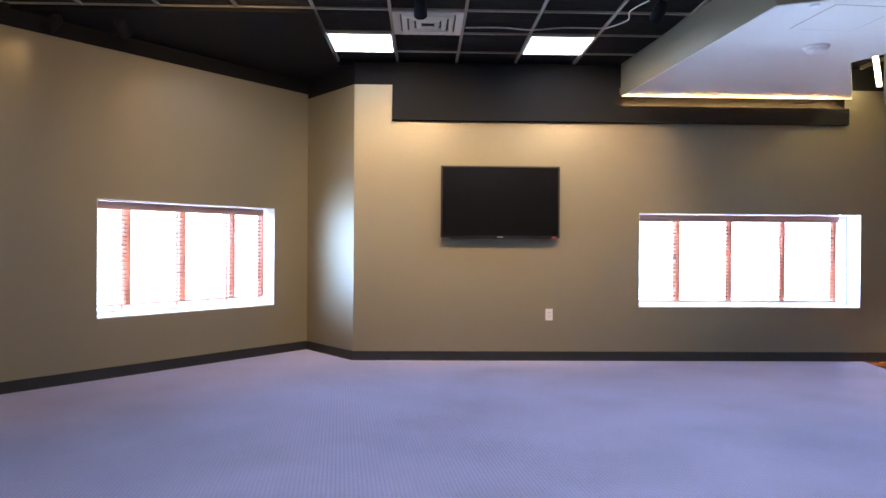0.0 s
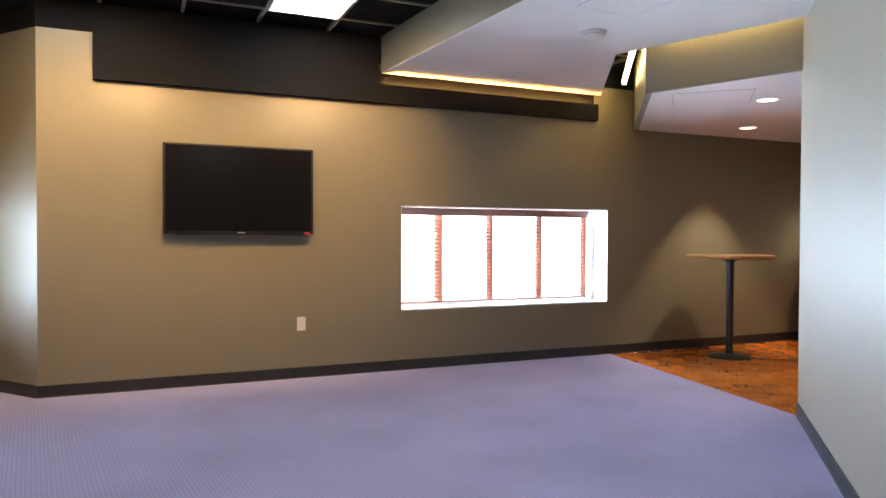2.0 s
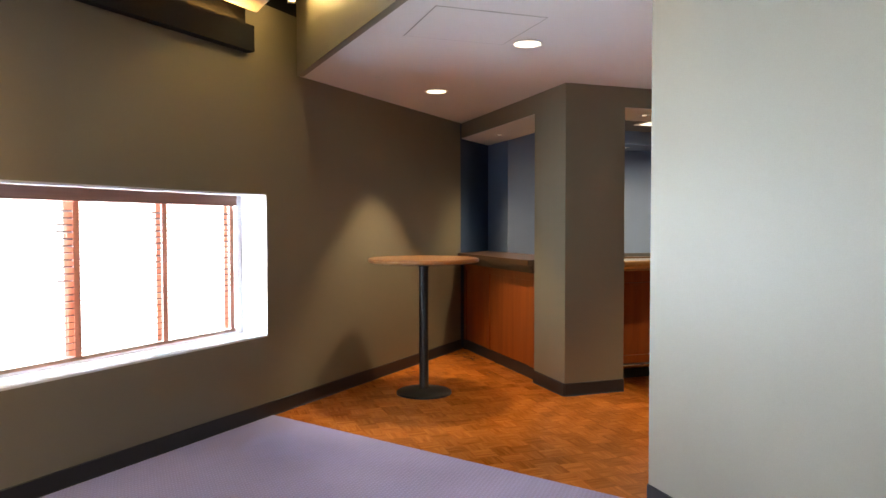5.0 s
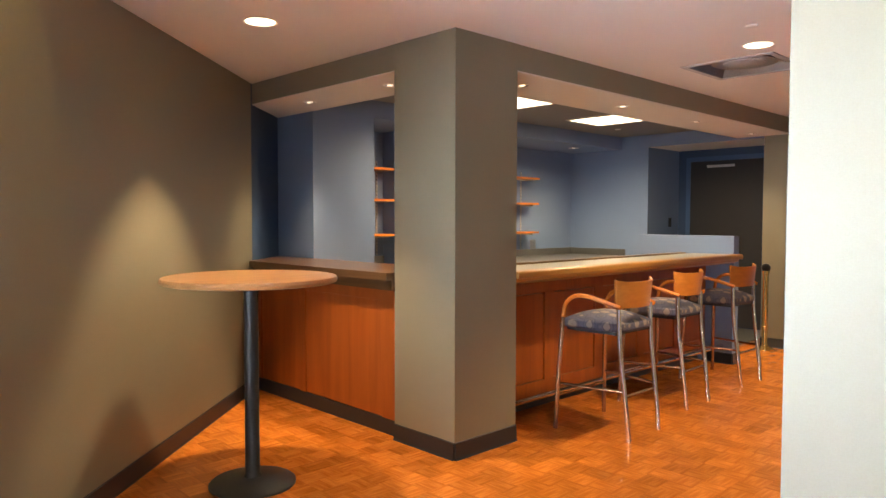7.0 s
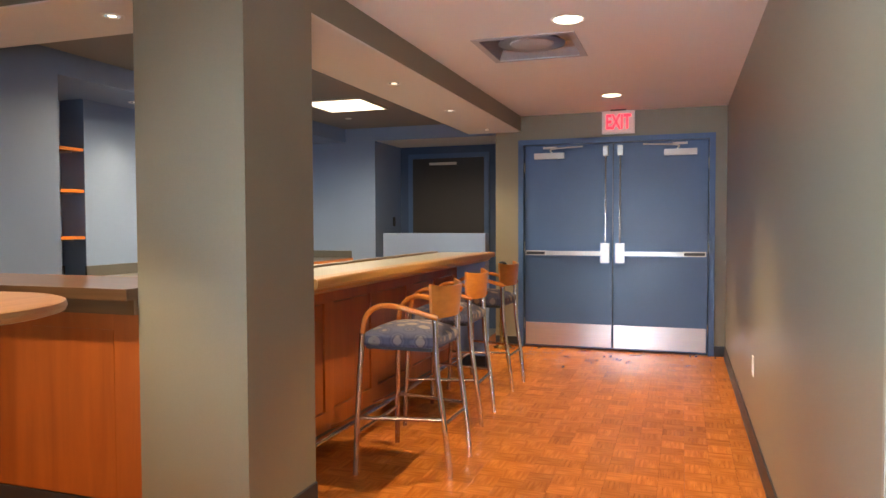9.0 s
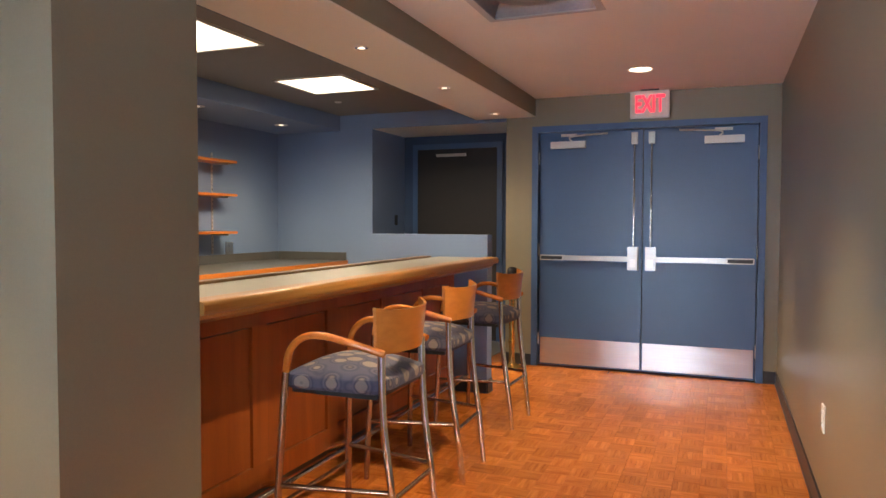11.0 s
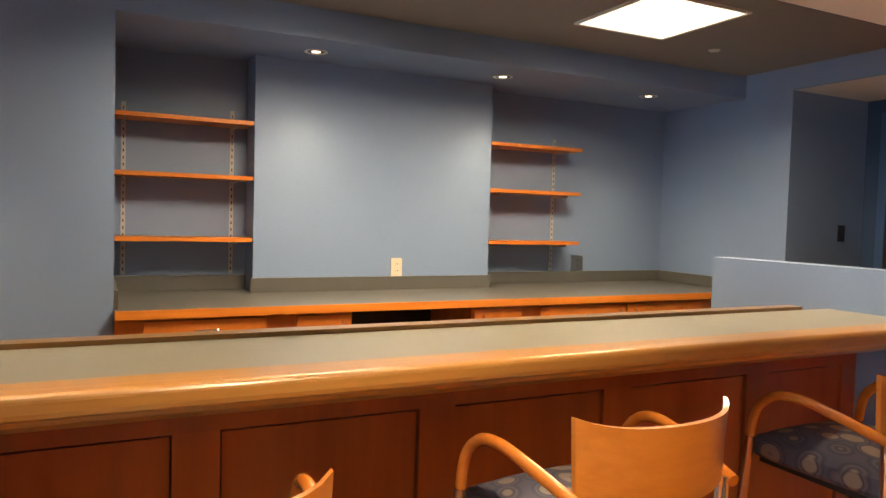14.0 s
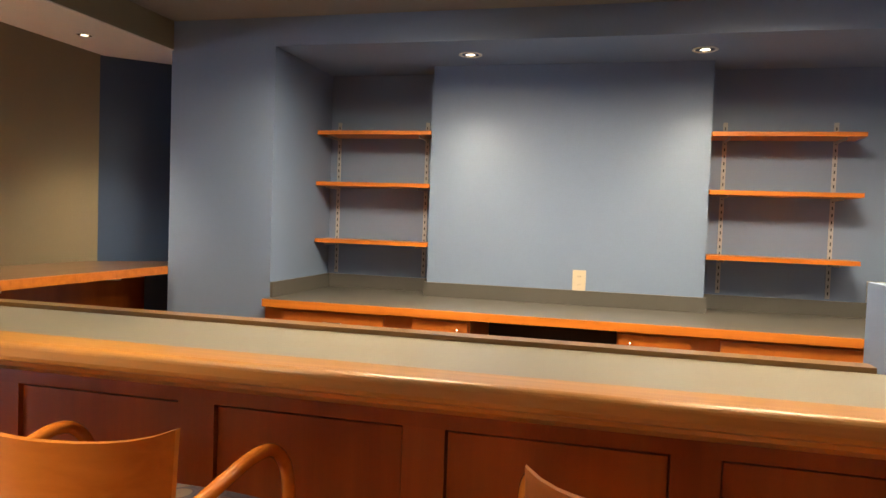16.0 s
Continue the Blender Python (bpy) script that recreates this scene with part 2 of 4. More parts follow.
STOOLWOOD = wood("stool_plywood", (0.37, 0.115, 0.016), (0.51, 0.18, 0.032), 0.28, 0.5, (3, 20, 20), 0.03)
ARMWOOD = wood("bent_wood_arm", (0.40, 0.12, 0.018), (0.52, 0.17, 0.03), 0.25, 0.5, (12, 12, 12), 0.03)
TABLEWOOD = wood("table_wood", (0.28, 0.13, 0.05), (0.42, 0.21, 0.085), 0.3, 0.4, (3, 22, 20), 0)
# slats: darkened in colour so they stand out against the window glare
SLATWOOD = wood("slat_wood", (0.06, 0.028, 0.02), (0.10, 0.05, 0.036), 0.45, 0.1, (1, 20, 20), 0.04)
# mullions, rails: the window's bloom is put into this pale colour
BLINDWOOD = wood("blind_wood_bloom", (0.48, 0.27, 0.20), (0.62, 0.38, 0.30), 0.45, 0.1, (1, 20, 20), 0.04)
LAMINATE = mat("grey_green_laminate", (0.19, 0.185, 0.155), 0.34, var=0.06, scale=6, fine=300)
DARKLAM = mat("dark_grey_laminate", (0.10, 0.10, 0.095), 0.32, var=0.08, scale=6, fine=300)
CHROME = mat("chrome", (0.72, 0.72, 0.74), 0.12, 1.0, var=0.04)
GREYMETAL = mat("grey_painted_metal", (0.42, 0.43, 0.45), 0.5, 0.0, var=0.1, scale=8, fine=120)
KICK = mat("satin_kick_plate", (0.62, 0.64, 0.68), 0.34, 1.0, var=0.08, scale=3, fine=80, stretch=(1, 1, 20))
KICK.node_tree.nodes["Principled BSDF"].inputs["Anisotropic"].default_value = 0.9
brush = KICK.node_tree.nodes.new("ShaderNodeCombineXYZ")
brush.inputs["Z"].default_value = 1.0
KICK.node_tree.links.new(brush.outputs[0], KICK.node_tree.nodes["Principled BSDF"].inputs["Tangent"])
STEEL = mat("brushed_steel", (0.46, 0.455, 0.45), 0.34, 1.0, var=0.08, scale=3, fine=80, stretch=(1, 1, 20))
BRASS = mat("brass", (0.72, 0.50, 0.18), 0.22, 1.0, var=0.06)
ALUMINIUM = mat("silver_paint", (0.55, 0.53, 0.50), 0.35, 0.4, var=0.05)
IRON = mat("black_iron", (0.03, 0.034, 0.038), 0.4, 0.4, var=0.2, scale=8)
SCREEN = mat("black_screen", (0.004, 0.004, 0.006), 0.2, var=0.1, spec=0.2)
PLASTIC = mat("black_plastic", (0.008, 0.008, 0.010), 0.35, var=0.1, spec=0.3)
IVORY = mat("ivory_plastic", (0.62, 0.56, 0.44), 0.4, var=0.03)
OFFWHITE = mat("white_plastic", (0.72, 0.72, 0.70), 0.4, var=0.03)
FABRIC = upholstery_material()
SILL = mat("white_window_paint", (0.75, 0.77, 0.80), 0.5, var=0.03)
GRID = mat("grey_ceiling_grid", (0.26, 0.235, 0.18), 0.6, var=0.1)
BARTROFFER = mat("bar_troffer_lens", (0.8, 0.8, 0.8), 0.5, emit=(1.0, 0.86, 0.68), strength=3.0)
TROFFER = mat("troffer_lens", (0.8, 0.8, 0.8), 0.5, emit=(1.0, 0.95, 0.86), strength=14.5)
SMALLGLOW = mat("small_downlight_lens", (0.8, 0.8, 0.8), 0.4, emit=(1.0, 0.86, 0.66), strength=2.5)
CANGLOW = mat("downlight_lens", (0.8, 0.8, 0.8), 0.4, emit=(1.0, 0.86, 0.62), strength=5.0)
STRIPGLOW = mat("strip_tube", (0.9, 0.9, 0.9), 0.4, emit=(1.0, 0.52, 0.13), strength=200.0)
COVE = mat("cove_tube", (0.9, 0.9, 0.9), 0.4, emit=(1.0, 0.72, 0.30), strength=42.0)
EXITRED = mat("exit_red", (0.6, 0.02, 0.05), 0.4, emit=(1.0, 0.02, 0.045), strength=1.7)
EXITPALE = mat("exit_face", (0.75, 0.7, 0.68), 0.4, emit=(1.0, 0.4, 0.35), strength=0.03)
LEDRED = mat("red_marker", (0.5, 0.03, 0.03), 0.4, emit=(1.0, 0.1, 0.05), strength=0.2)


def glass_material():
    m = bpy.data.materials.new("window_glass")
    m.use_nodes = True
    t = m.node_tree
    t.nodes.remove(t.nodes["Principled BSDF"])
    tr = t.nodes.new("ShaderNodeBsdfTransparent")
    gl = t.nodes.new("ShaderNodeBsdfGlossy")
    gl.inputs["Roughness"].default_value = 0.02
    mx = t.nodes.new("ShaderNodeMixShader")
    mx.inputs[0].default_value = 0.06
    t.links.new(tr.outputs[0], mx.inputs[1])
    t.links.new(gl.outputs[0], mx.inputs[2])
    t.links.new(mx.outputs[0], t.nodes["Material Output"].inputs[0])
    return m


GLASS = glass_material()


# ---- mesh helpers ----
def box(bm, x0, x1, y0, y1, z0, z1, m=None):
    vs = [bm.verts.new((x, y, z)) for x in (x0, x1) for y in (y0, y1) for z in (z0, z1)]
    if m is not None:
        for v in vs:
            v.co = m @ v.co
    for a, b, c, d in ((0, 1, 3, 2), (4, 6, 7, 5), (0, 4, 5, 1), (2, 3, 7, 6), (0, 2, 6, 4), (1, 5, 7, 3)):
        bm.faces.new((vs[a], vs[b], vs[c], vs[d]))
    return vs


def prism(bm, pts, z0, z1):
    lo = [bm.verts.new((p[0], p[1], z0)) for p in pts]
    hi = [bm.verts.new((p[0], p[1], z1)) for p in pts]
    bm.faces.new(lo[::-1])
    bm.faces.new(hi)
    n = len(pts)
    for i in range(n):
        bm.faces.new((lo[i], lo[(i + 1) % n], hi[(i + 1) % n], hi[i]))


def cyl(bm, r, z0, z1, x=0.0, y=0.0, n=28, r2=None):
    r2 = r if r2 is None else r2
    lo = [bm.verts.new((x + r * math.cos(2 * math.pi * i / n), y + r * math.sin(2 * math.pi * i / n), z0)) for i in range(n)]
    hi = [bm.verts.new((x + r2 * math.cos(2 * math.pi * i / n), y + r2 * math.sin(2 * math.pi * i / n), z1)) for i in range(n)]
    bm.faces.new(lo[::-1])
    bm.faces.new(hi)
    for i in range(n):
        bm.faces.new((lo[i], lo[(i + 1) % n], hi[(i + 1) % n], hi[i]))


def lathe(bm, profile, x=0.0, y=0.0, n=36):
    rings = []
    for r, z in profile:
        rings.append([bm.verts.new((x + r * math.cos(2 * math.pi * i / n), y + r * math.sin(2 * math.pi * i / n), z)) for i in range(n)])
    for a, b in zip(rings, rings[1:]):
        for i in range(n):
            bm.faces.new((a[i], a[(i + 1) % n], b[(i + 1) % n], b[i]))
    bm.faces.new(rings[0][::-1])
    bm.faces.new(rings[-1])


def tube(bm, pts, r, n=12, sub=6):
    """A round bar along a smooth line through the points."""
    pts = [Vector(p) for p in pts]
    line = []
    for i in range(len(pts) - 1):
        p0, p1, p2, p3 = pts[max(i - 1, 0)], pts[i], pts[i + 1], pts[min(i + 2, len(pts) - 1)]
        k = sub if len(pts) > 2 else 1
        for j in range(k):
            u = j / k
            line.append(0.5 * ((2 * p1) + (p2 - p0) * u + (2 * p0 - 5 * p1 + 4 * p2 - p3) * u * u + (3 * p1 - p0 - 3 * p2 + p3) * u ** 3))
    line.append(pts[-1])
    rings = []
    up = Vector((0.31, 0.57, 0.76))
    for i, p in enumerate(line):
        d = (line[min(i + 1, len(line) - 1)] - line[max(i - 1, 0)]).normalized()
        a = (up - d * up.dot(d)).normalized()
        up = a
        b = d.cross(a)
        rings.append([bm.verts.new(p + r * (a * math.cos(2 * math.pi * k / n) + b * math.sin(2 * math.pi * k / n))) for k in range(n)])
    for a, b in zip(rings, rings[1:]):
        for k in range(n):
            bm.faces.new((a[k], a[(k + 1) % n], b[(k + 1) % n], b[k]))
    bm.faces.new(rings[0][::-1])
    bm.faces.new(rings[-1])


def bevel(bm, w=0.004, seg=2):
    bmesh.ops.bevel(bm, geom=[e for e in bm.edges if e.calc_face_angle(0) > 0.5], offset=w, segments=seg, affect="EDGES", profile=0.6, clamp_overlap=True)


def finish(name, bm, material, smooth=False):
    bmesh.ops.recalc_face_normals(bm, faces=bm.faces)
    me = bpy.data.meshes.new(name)
    bm.to_mesh(me)
    bm.free()
    me.materials.append(material)
    if smooth:
        for p in me.polygons:
            p.use_smooth = True
        me.set_sharp_from_angle(angle=radians(40))
    return me


def part(name, bm, material, parent, label="", smooth=False):
    ob = new(name, finish(name, bm, material, smooth))
    ob.parent = parent
    if label:
        ob["label"] = label
    return ob


def solid(name, bm, material, label="", category="", kind="", smooth=False, group=""):
    return tagged(new(name, finish(name, bm, material, smooth)), label, category, group, kind)


def thing(name, label, category, m=None, group="", kind=""):
    ob = tagged(new(name), label, category, group, kind)
    if m is not None:
        ob.matrix_world = m
    return ob


def bm_box(x0, x1, y0, y1, z0, z1, bev=0.0, seg=2, m=None):
    bm = bmesh.new()
    box(bm, x0, x1, y0, y1, z0, z1, m)
    if bev:
        bevel(bm, bev, seg)
    return bm


def structure(name, bm, material, label, category="wall"):
    return solid(name, bm, material, label, category, "structure")


def wall_with_hole(m, s0, s1, thick, z0, z1, holes=()):
    """A wall in the frame m (x along it, y towards the room), behind y = 0, with rectangular openings (a, b, low, high)."""
    bm = bmesh.new()
    cuts = sorted(holes)
    at = s0
    for a, b, lo, hi in cuts:
        if a > at:
            box(bm, at, a, -thick, 0, z0, z1, m)
        if lo > z0:
            box(bm, a, b, -thick, 0, z0, lo, m)
        if hi < z1:
            box(bm, a, b, -thick, 0, hi, z1, m)
        at = b
    box(bm, at, s1, -thick, 0, z0, z1, m)
    return bm


# ---- setting: walls ----
TAN_TOP = 2.87
TOP = 3.10
WIN2 = (3.068, 5.44, 0.566, 1.56)
WIN1 = (0.47, 2.41, 0.537, 1.595)
S_END = 8.43
structure("wall_north_west", wall_with_hole(WALL_M, 0.0, S_END, 0.30, 0, TAN_TOP, [WIN2]), TAUPE, "taupe painted wall with a low wide window and a television")
structure("wall_north_west_upper", wall_with_hole(WALL_M, 0.0, S_END, 0.30, TAN_TOP, TOP), BLACK, "black painted band of wall under the ceiling")
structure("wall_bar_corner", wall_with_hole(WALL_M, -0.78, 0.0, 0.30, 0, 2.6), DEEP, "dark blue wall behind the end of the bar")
nb = wp(S_END, 0)
ret = (LEFT_P - nb)
RET_LEN = ret.length
ret.normalize()
ret_n = Vector((-ret.y, ret.x, 0))
RET_M = Matrix.Translation(nb) @ Matrix((ret, ret_n, Vector((0, 0, 1)))).transposed().to_4x4()
structure("wall_return", wall_with_hole(RET_M, 0.0, RET_LEN, -0.25 if ret_n.dot(Vector((0, -1, 0))) < 0 else 0.25, 0, TAN_TOP), TAUPE, "short taupe wall return beside the window corner")
structure("wall_return_upper", wall_with_hole(RET_M, 0.0, RET_LEN, -0.25 if ret_n.dot(Vector((0, -1, 0))) < 0 else 0.25, TAN_TOP, TOP), BLACK, "black band above the wall return")
structure("wall_west", wall_with_hole(LEFT_M, -0.25, 7.6, 0.30, 0, TAN_TOP + 0.05, [WIN1]), TAUPE, "taupe painted wall with a low wide window")
structure("wall_west_upper", wall_with_hole(LEFT_M, -0.25, 7.6, 0.30, TAN_TOP + 0.05, TOP), BLACK, "black band above the window wall")
structure("wall_south", bm_box(1.9, 10.9, -13.2, -13.0, 0, TOP), TAUPE, "plain taupe wall closing the room")
structure("wall_south_east", bm_box(10.7, 10.9, -13.0, -7.0, 0, TOP), TAUPE, "plain taupe wall closing the room")
structure("wall_south_step", bm_box(8.34, 10.7, -7.0, -6.85, 0, TOP), TAUPE, "plain wall beside the passage")
bm = bmesh.new()
box(bm, 8.19, 8.34, -7.0, -4.40, 0, TOP)
box(bm, 8.19, 8.21, -4.40, -4.25, 0, TOP)
structure("wall_passage_end", bm, CREAM, "pale cream painted wall end beside the passage")
structure("wall_passage", bm_box(8.21, 13.85, -4.40, -4.25, 0, 2.6), TAUPE, "long taupe wall of the passage to the exit")
E2 = Matrix.Translation((13.85, -4.40, 0)) @ Matrix(((0, -1, 0), (1, 0, 0), (0, 0, 1))).to_4x4()
structure("wall_exit", wall_with_hole(E2, 0.0, 2.46, 0.20, 0, 2.6, [(0.30, 2.17, -0.01, 2.145)]), TAUPE, "taupe end wall round the blue double doors")
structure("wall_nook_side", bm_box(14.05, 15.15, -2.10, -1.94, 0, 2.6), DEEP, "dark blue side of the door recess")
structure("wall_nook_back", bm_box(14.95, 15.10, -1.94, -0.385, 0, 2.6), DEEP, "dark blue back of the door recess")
structure("wall_bar_east", bm_box(14.15, 15.10, -0.385, 0.95, 0, 2.6), BLUE, "blue wall at the end of the back bar")
structure("wall_bar_back", bm_box(9.39, 14.15, 0.80, 0.95, 0, 2.6), BLUE, "blue wall behind the back bar")
structure("wall_bar_panel", bm_box(10.79, 12.38, 0.565, 0.80, 0, 2.289), BLUE, "pale blue projecting wall panel between the shelves")
structure("wall_bar_pillar", bm_box(9.39, 10.04, 0.0, 0.80, 0, 2.52), BLUE, "blue wall pier beside the back bar")
structure("column", bm_box(8.865, 9.40, -2.22, -1.69, 0, 2.446, 0.004), TAUPE, "square taupe column at the corner of the bar", "column")
structure("knee_wall", bm_box(12.66, 12.775, -2.15, -1.14, 0, 1.222, 0.003), BLUE, "low blue wall at the end of the bar")
structure("bulkhead_back", bm_box(10.04, 14.15, 0.0, 0.80, 2.29, 2.52), BLUE, "blue bulkhead above the back bar", "bulkhead")

# beams over the bar
structure("beam_front", bm_box(9.40, 13.85, -2.215, -1.64, 2.287, 2.446), TAUPE, "taupe beam above the bar front", "beam")
structure("beam_front_soffit", bm_box(9.402, 13.848, -2.213, -1.642, 2.281, 2.287), WHITE, "pale underside of the bar beam", "soffit")
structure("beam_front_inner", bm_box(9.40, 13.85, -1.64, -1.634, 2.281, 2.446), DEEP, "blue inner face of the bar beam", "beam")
bm = bmesh.new()
prism(bm, [(8.868, -1.69), (9.40, -1.69), (9.40, 0.57), (8.868, 0.07)], 2.287, 2.446)
structure("beam_side", bm, TAUPE, "taupe beam above the short side of the bar", "beam")
bm = bmesh.new()
prism(bm, [(8.870, -1.69), (9.398, -1.69), (9.398, 0.565), (8.870, 0.068)], 2.281, 2.287)
structure("beam_side_soffit", bm, WHITE, "pale underside of the side beam", "soffit")
structure("nook_header", bm_box(14.13, 14.15, -1.94, -0.385, 2.294, 2.60), BLUE, "blue face above the door recess", "beam")
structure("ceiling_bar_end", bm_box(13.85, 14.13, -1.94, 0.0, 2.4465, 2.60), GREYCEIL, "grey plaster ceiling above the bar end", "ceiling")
structure("nook_soffit", bm_box(14.15, 14.95, -1.94, -0.385, 2.294, 2.60), WHITE, "pale soffit of the door recess", "soffit")

# ceilings
DROP_A = Vector((7.11, -3.81))
DROP_B = wp(2.725, 0)
DROP_N = Vector((8.24, -4.32))
VENT = (11.03, -2.91, 0.29)
vx0, vx1, vy0, vy1 = VENT[0] - VENT[2], VENT[0] + VENT[2], VENT[1] - VENT[2], VENT[1] + VENT[2]
bm = bmesh.new()
prism(bm, [(DROP_B.x, DROP_B.y), (DROP_A.x, DROP_A.y), (8.19, -4.30), (8.19, -4.25), (vx0, -4.25), (vx0, -2.215), (8.868, -2.215), (8.868, 0.07)], 2.446, 2.60)
box(bm, vx0, vx1, -4.25, vy0, 2.446, 2.60)
box(bm, vx0, vx1, vy1, -2.215, 2.446, 2.60)
box(bm, vx1, 13.85, -4.25, -2.215, 2.446, 2.60)
structure("ceiling_passage", bm, WHITE, "flat off-white plaster ceiling of the passage", "ceiling")
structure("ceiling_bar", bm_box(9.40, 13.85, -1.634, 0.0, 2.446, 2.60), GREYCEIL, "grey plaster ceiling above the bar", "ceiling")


def fascia(name, a, b, z0, z1, t, material, label):
    a, b = Vector((a[0], a[1], 0)), Vector((b[0], b[1], 0))
    d = (b - a).normalized()
    n = Vector((-d.y, d.x, 0)) * t
    a, b = a - n * (0.004 / t), b - n * (0.004 / t)
    bm = bmesh.new()
    prism(bm, [a, b, b + n, a + n], z0, z1)
    return structure(name, bm, material, label, "fascia")


fascia("fascia_slot", (DROP_B.x, DROP_B.y), DROP_A, 2.443, TOP, 0.05, TAUPE, "taupe vertical face beside the cove light")
fascia("fascia_step", DROP_A, (8.19, -4.30), 2.443, TOP, 0.05, TAUPE, "taupe vertical step between the two ceilings")
# hanging white ceiling panel
CLOUD_Z = 2.765
cl = wp(5.66, 0.062)
cr_ = wp(3.22, 0.062)
bm = bmesh.new()
prism(bm, [(cl.x, cl.y), (6.83, -5.72), (8.19, -5.22), (8.19, -4.46), (7.135, -3.975), (6.87, -3.85), (cr_.x, cr_.y)], CLOUD_Z, CLOUD_Z + 0.006)
structure("ceiling_cloud", bm, WHITE, "white lowered ceiling panel beside the window wall", "ceiling")
for i, (a, b) in enumerate((((cl.x, cl.y), (6.83, -5.72)), ((6.83, -5.72), (8.19, -5.22)), ((6.87, -3.85), (cr_.x, cr_.y)), ((7.135, -3.975), (6.87, -3.85)), ((8.19, -4.46), (7.135, -3.975)), ((cr_.x, cr_.y), (cl.x, cl.y)))):
    fascia("cloud_edge_%d" % (i + 1), a, b, CLOUD_Z + 0.0065, TOP if i < 2 else CLOUD_Z + 0.05, 0.03, TAUPE, "taupe edge of the lowered ceiling panel")

# black open ceiling with grid
bm = bmesh.new()
box(bm, 1.2, 11.0, -13.2, 0.6, TOP + 0.03, TOP + 0.1)
structure("ceiling_black", bm, BLACK, "black mesh tile ceiling", "ceiling")
STEP = 0.612
SOFFIT_S, SOFFIT_D = 6.15 + STEP * 4, 0.41 + STEP * 2
sa, sb_ = wp(SOFFIT_S, 0.02), wp(SOFFIT_S, SOFFIT_D)
k_far = (sb_ - LEFT_P).dot(LEFT_N) / -ALONG.dot(LEFT_N)
sc = sb_ + ALONG * k_far
bm = bmesh.new()
prism(bm, [sa, sb_, sc, LEFT_P, nb], TOP - 0.035, TOP + 0.03)
structure("ceiling_soffit", bm, BLACK, "plain black ceiling strip in the window corner", "ceiling")
bm = bmesh.new()
for k in range(-12, 26):
    s = 6.15 + STEP * (k - 12 + 0)
    box(bm, s - 0.012, s + 0.012, 0.0, 12.5, TOP - 0.004, TOP + 0.03, WALL_M)
for k in range(0, 21):
    d = 0.41 + STEP * k
    box(bm, -4.0, 14.0, d - 0.012, d + 0.012, TOP - 0.002, TOP + 0.028, WALL_M)
structure("ceiling_grid", bm, GRID, "grey metal grid of the black ceiling", "ceiling")
bm = bmesh.new()
for k in range(0, 19):
    for j in range(1, 7):
        s = 3.1 + STEP * k
        d0 = 0.41 + STEP * (j - 1)
        for q in range(1, 16):
            c = d0 + STEP * q / 16
            box(bm, s, s + STEP, c - 0.004, c + 0.004, TOP + 0.006, TOP + 0.029, WALL_M)
structure("ceiling_mesh_tiles", bm, mat("dark_tile_mesh", (0.018, 0.017, 0.017), 0.7), "dark slatted ceiling tiles", "ceiling")

# black box along the wall with its hidden strip
bm = bmesh.new()
box(bm, 3.25, 8.035, 0.058, 0.07, 2.497, 2.668, WALL_M)
box(bm, 3.25, 8.035, 0.002, 0.058, 2.497, 2.51, WALL_M)
box(bm, 3.25, 3.262, 0.002, 0.058, 2.51, 2.668, WALL_M)
# added black strip: darkens the wall that the tube would light up
structure("wall_box_back", bm_box(3.264, 5.675, 0.002, 0.006, 2.512, 2.80, m=WALL_M), BLACK, "black strip added to keep the lit wall behind the tube dark", "box")
structure("wall_box", bm, BLACK, "black pocket box along the top of the wall", "box")
structure("wall_box_upper", bm_box(5.68, 8.035, 0.004, 0.068, 2.668, TOP - 0.01, m=WALL_M), BLACK, "black upper part of the wall box", "box")

# ---- floors ----
EDGE_A, EDGE_B = wp(3.035, 0), Vector((8.19, -4.25, 0))
bm = bmesh.new()
lw = LEFT_P + LEFT_D * 7.6
prism(bm, [(EDGE_A.x, EDGE_A.y), (nb.x, nb.y), (LEFT_P.x, LEFT_P.y), (lw.x, lw.y), (lw.x, -13.0), (10.7, -13.0), (10.7, -7.0), (8.19, -7.0), (8.19, -4.25)], -0.03, 0.005)
structure("floor_carpet", bm, CARPET, "blue-violet ribbed carpet", "carpet")
bm = bmesh.new()
prism(bm, [(6.3, -4.25), (13.85, -4.25), (14.95, -1.94), (14.95, 0.8), (9.4, 0.8), (8.854, 0.062), (6.3, -2.34)], -0.06, -0.012)
structure("floor_base", bm, PARQUET_SUB, "dark joints under the parquet", "floor")


def base_run(name, a, b, side=1):
    """A black vinyl baseboard along a wall foot from a to b, on the left of the way."""
    a, b = Vector((a[0], a[1], 0)), Vector((b[0], b[1], 0))
    d = (b - a).normalized()
    n = Vector((-d.y, d.x, 0)) * side
    bm = bmesh.new()
    prof = [(0.0, 0.0), (0.016, 0.0), (0.010, 0.012), (0.009, 0.098), (0.004, 0.102), (0.0, 0.102)]
    v0 = [bm.verts.new(a + n * q + Vector((0, 0, z))) for q, z in prof]
    v1 = [bm.verts.new(b + n * q + Vector((0, 0, z))) for q, z in prof]
    for i in range(len(prof)):
        j = (i + 1) % len(prof)
        bm.faces.new((v0[i], v0[j], v1[j], v1[i]))
    bm.faces.new(v0[::-1])
    bm.faces.new(v1)
    return structure(name, bm, BASE, "black vinyl baseboard", "baseboard")


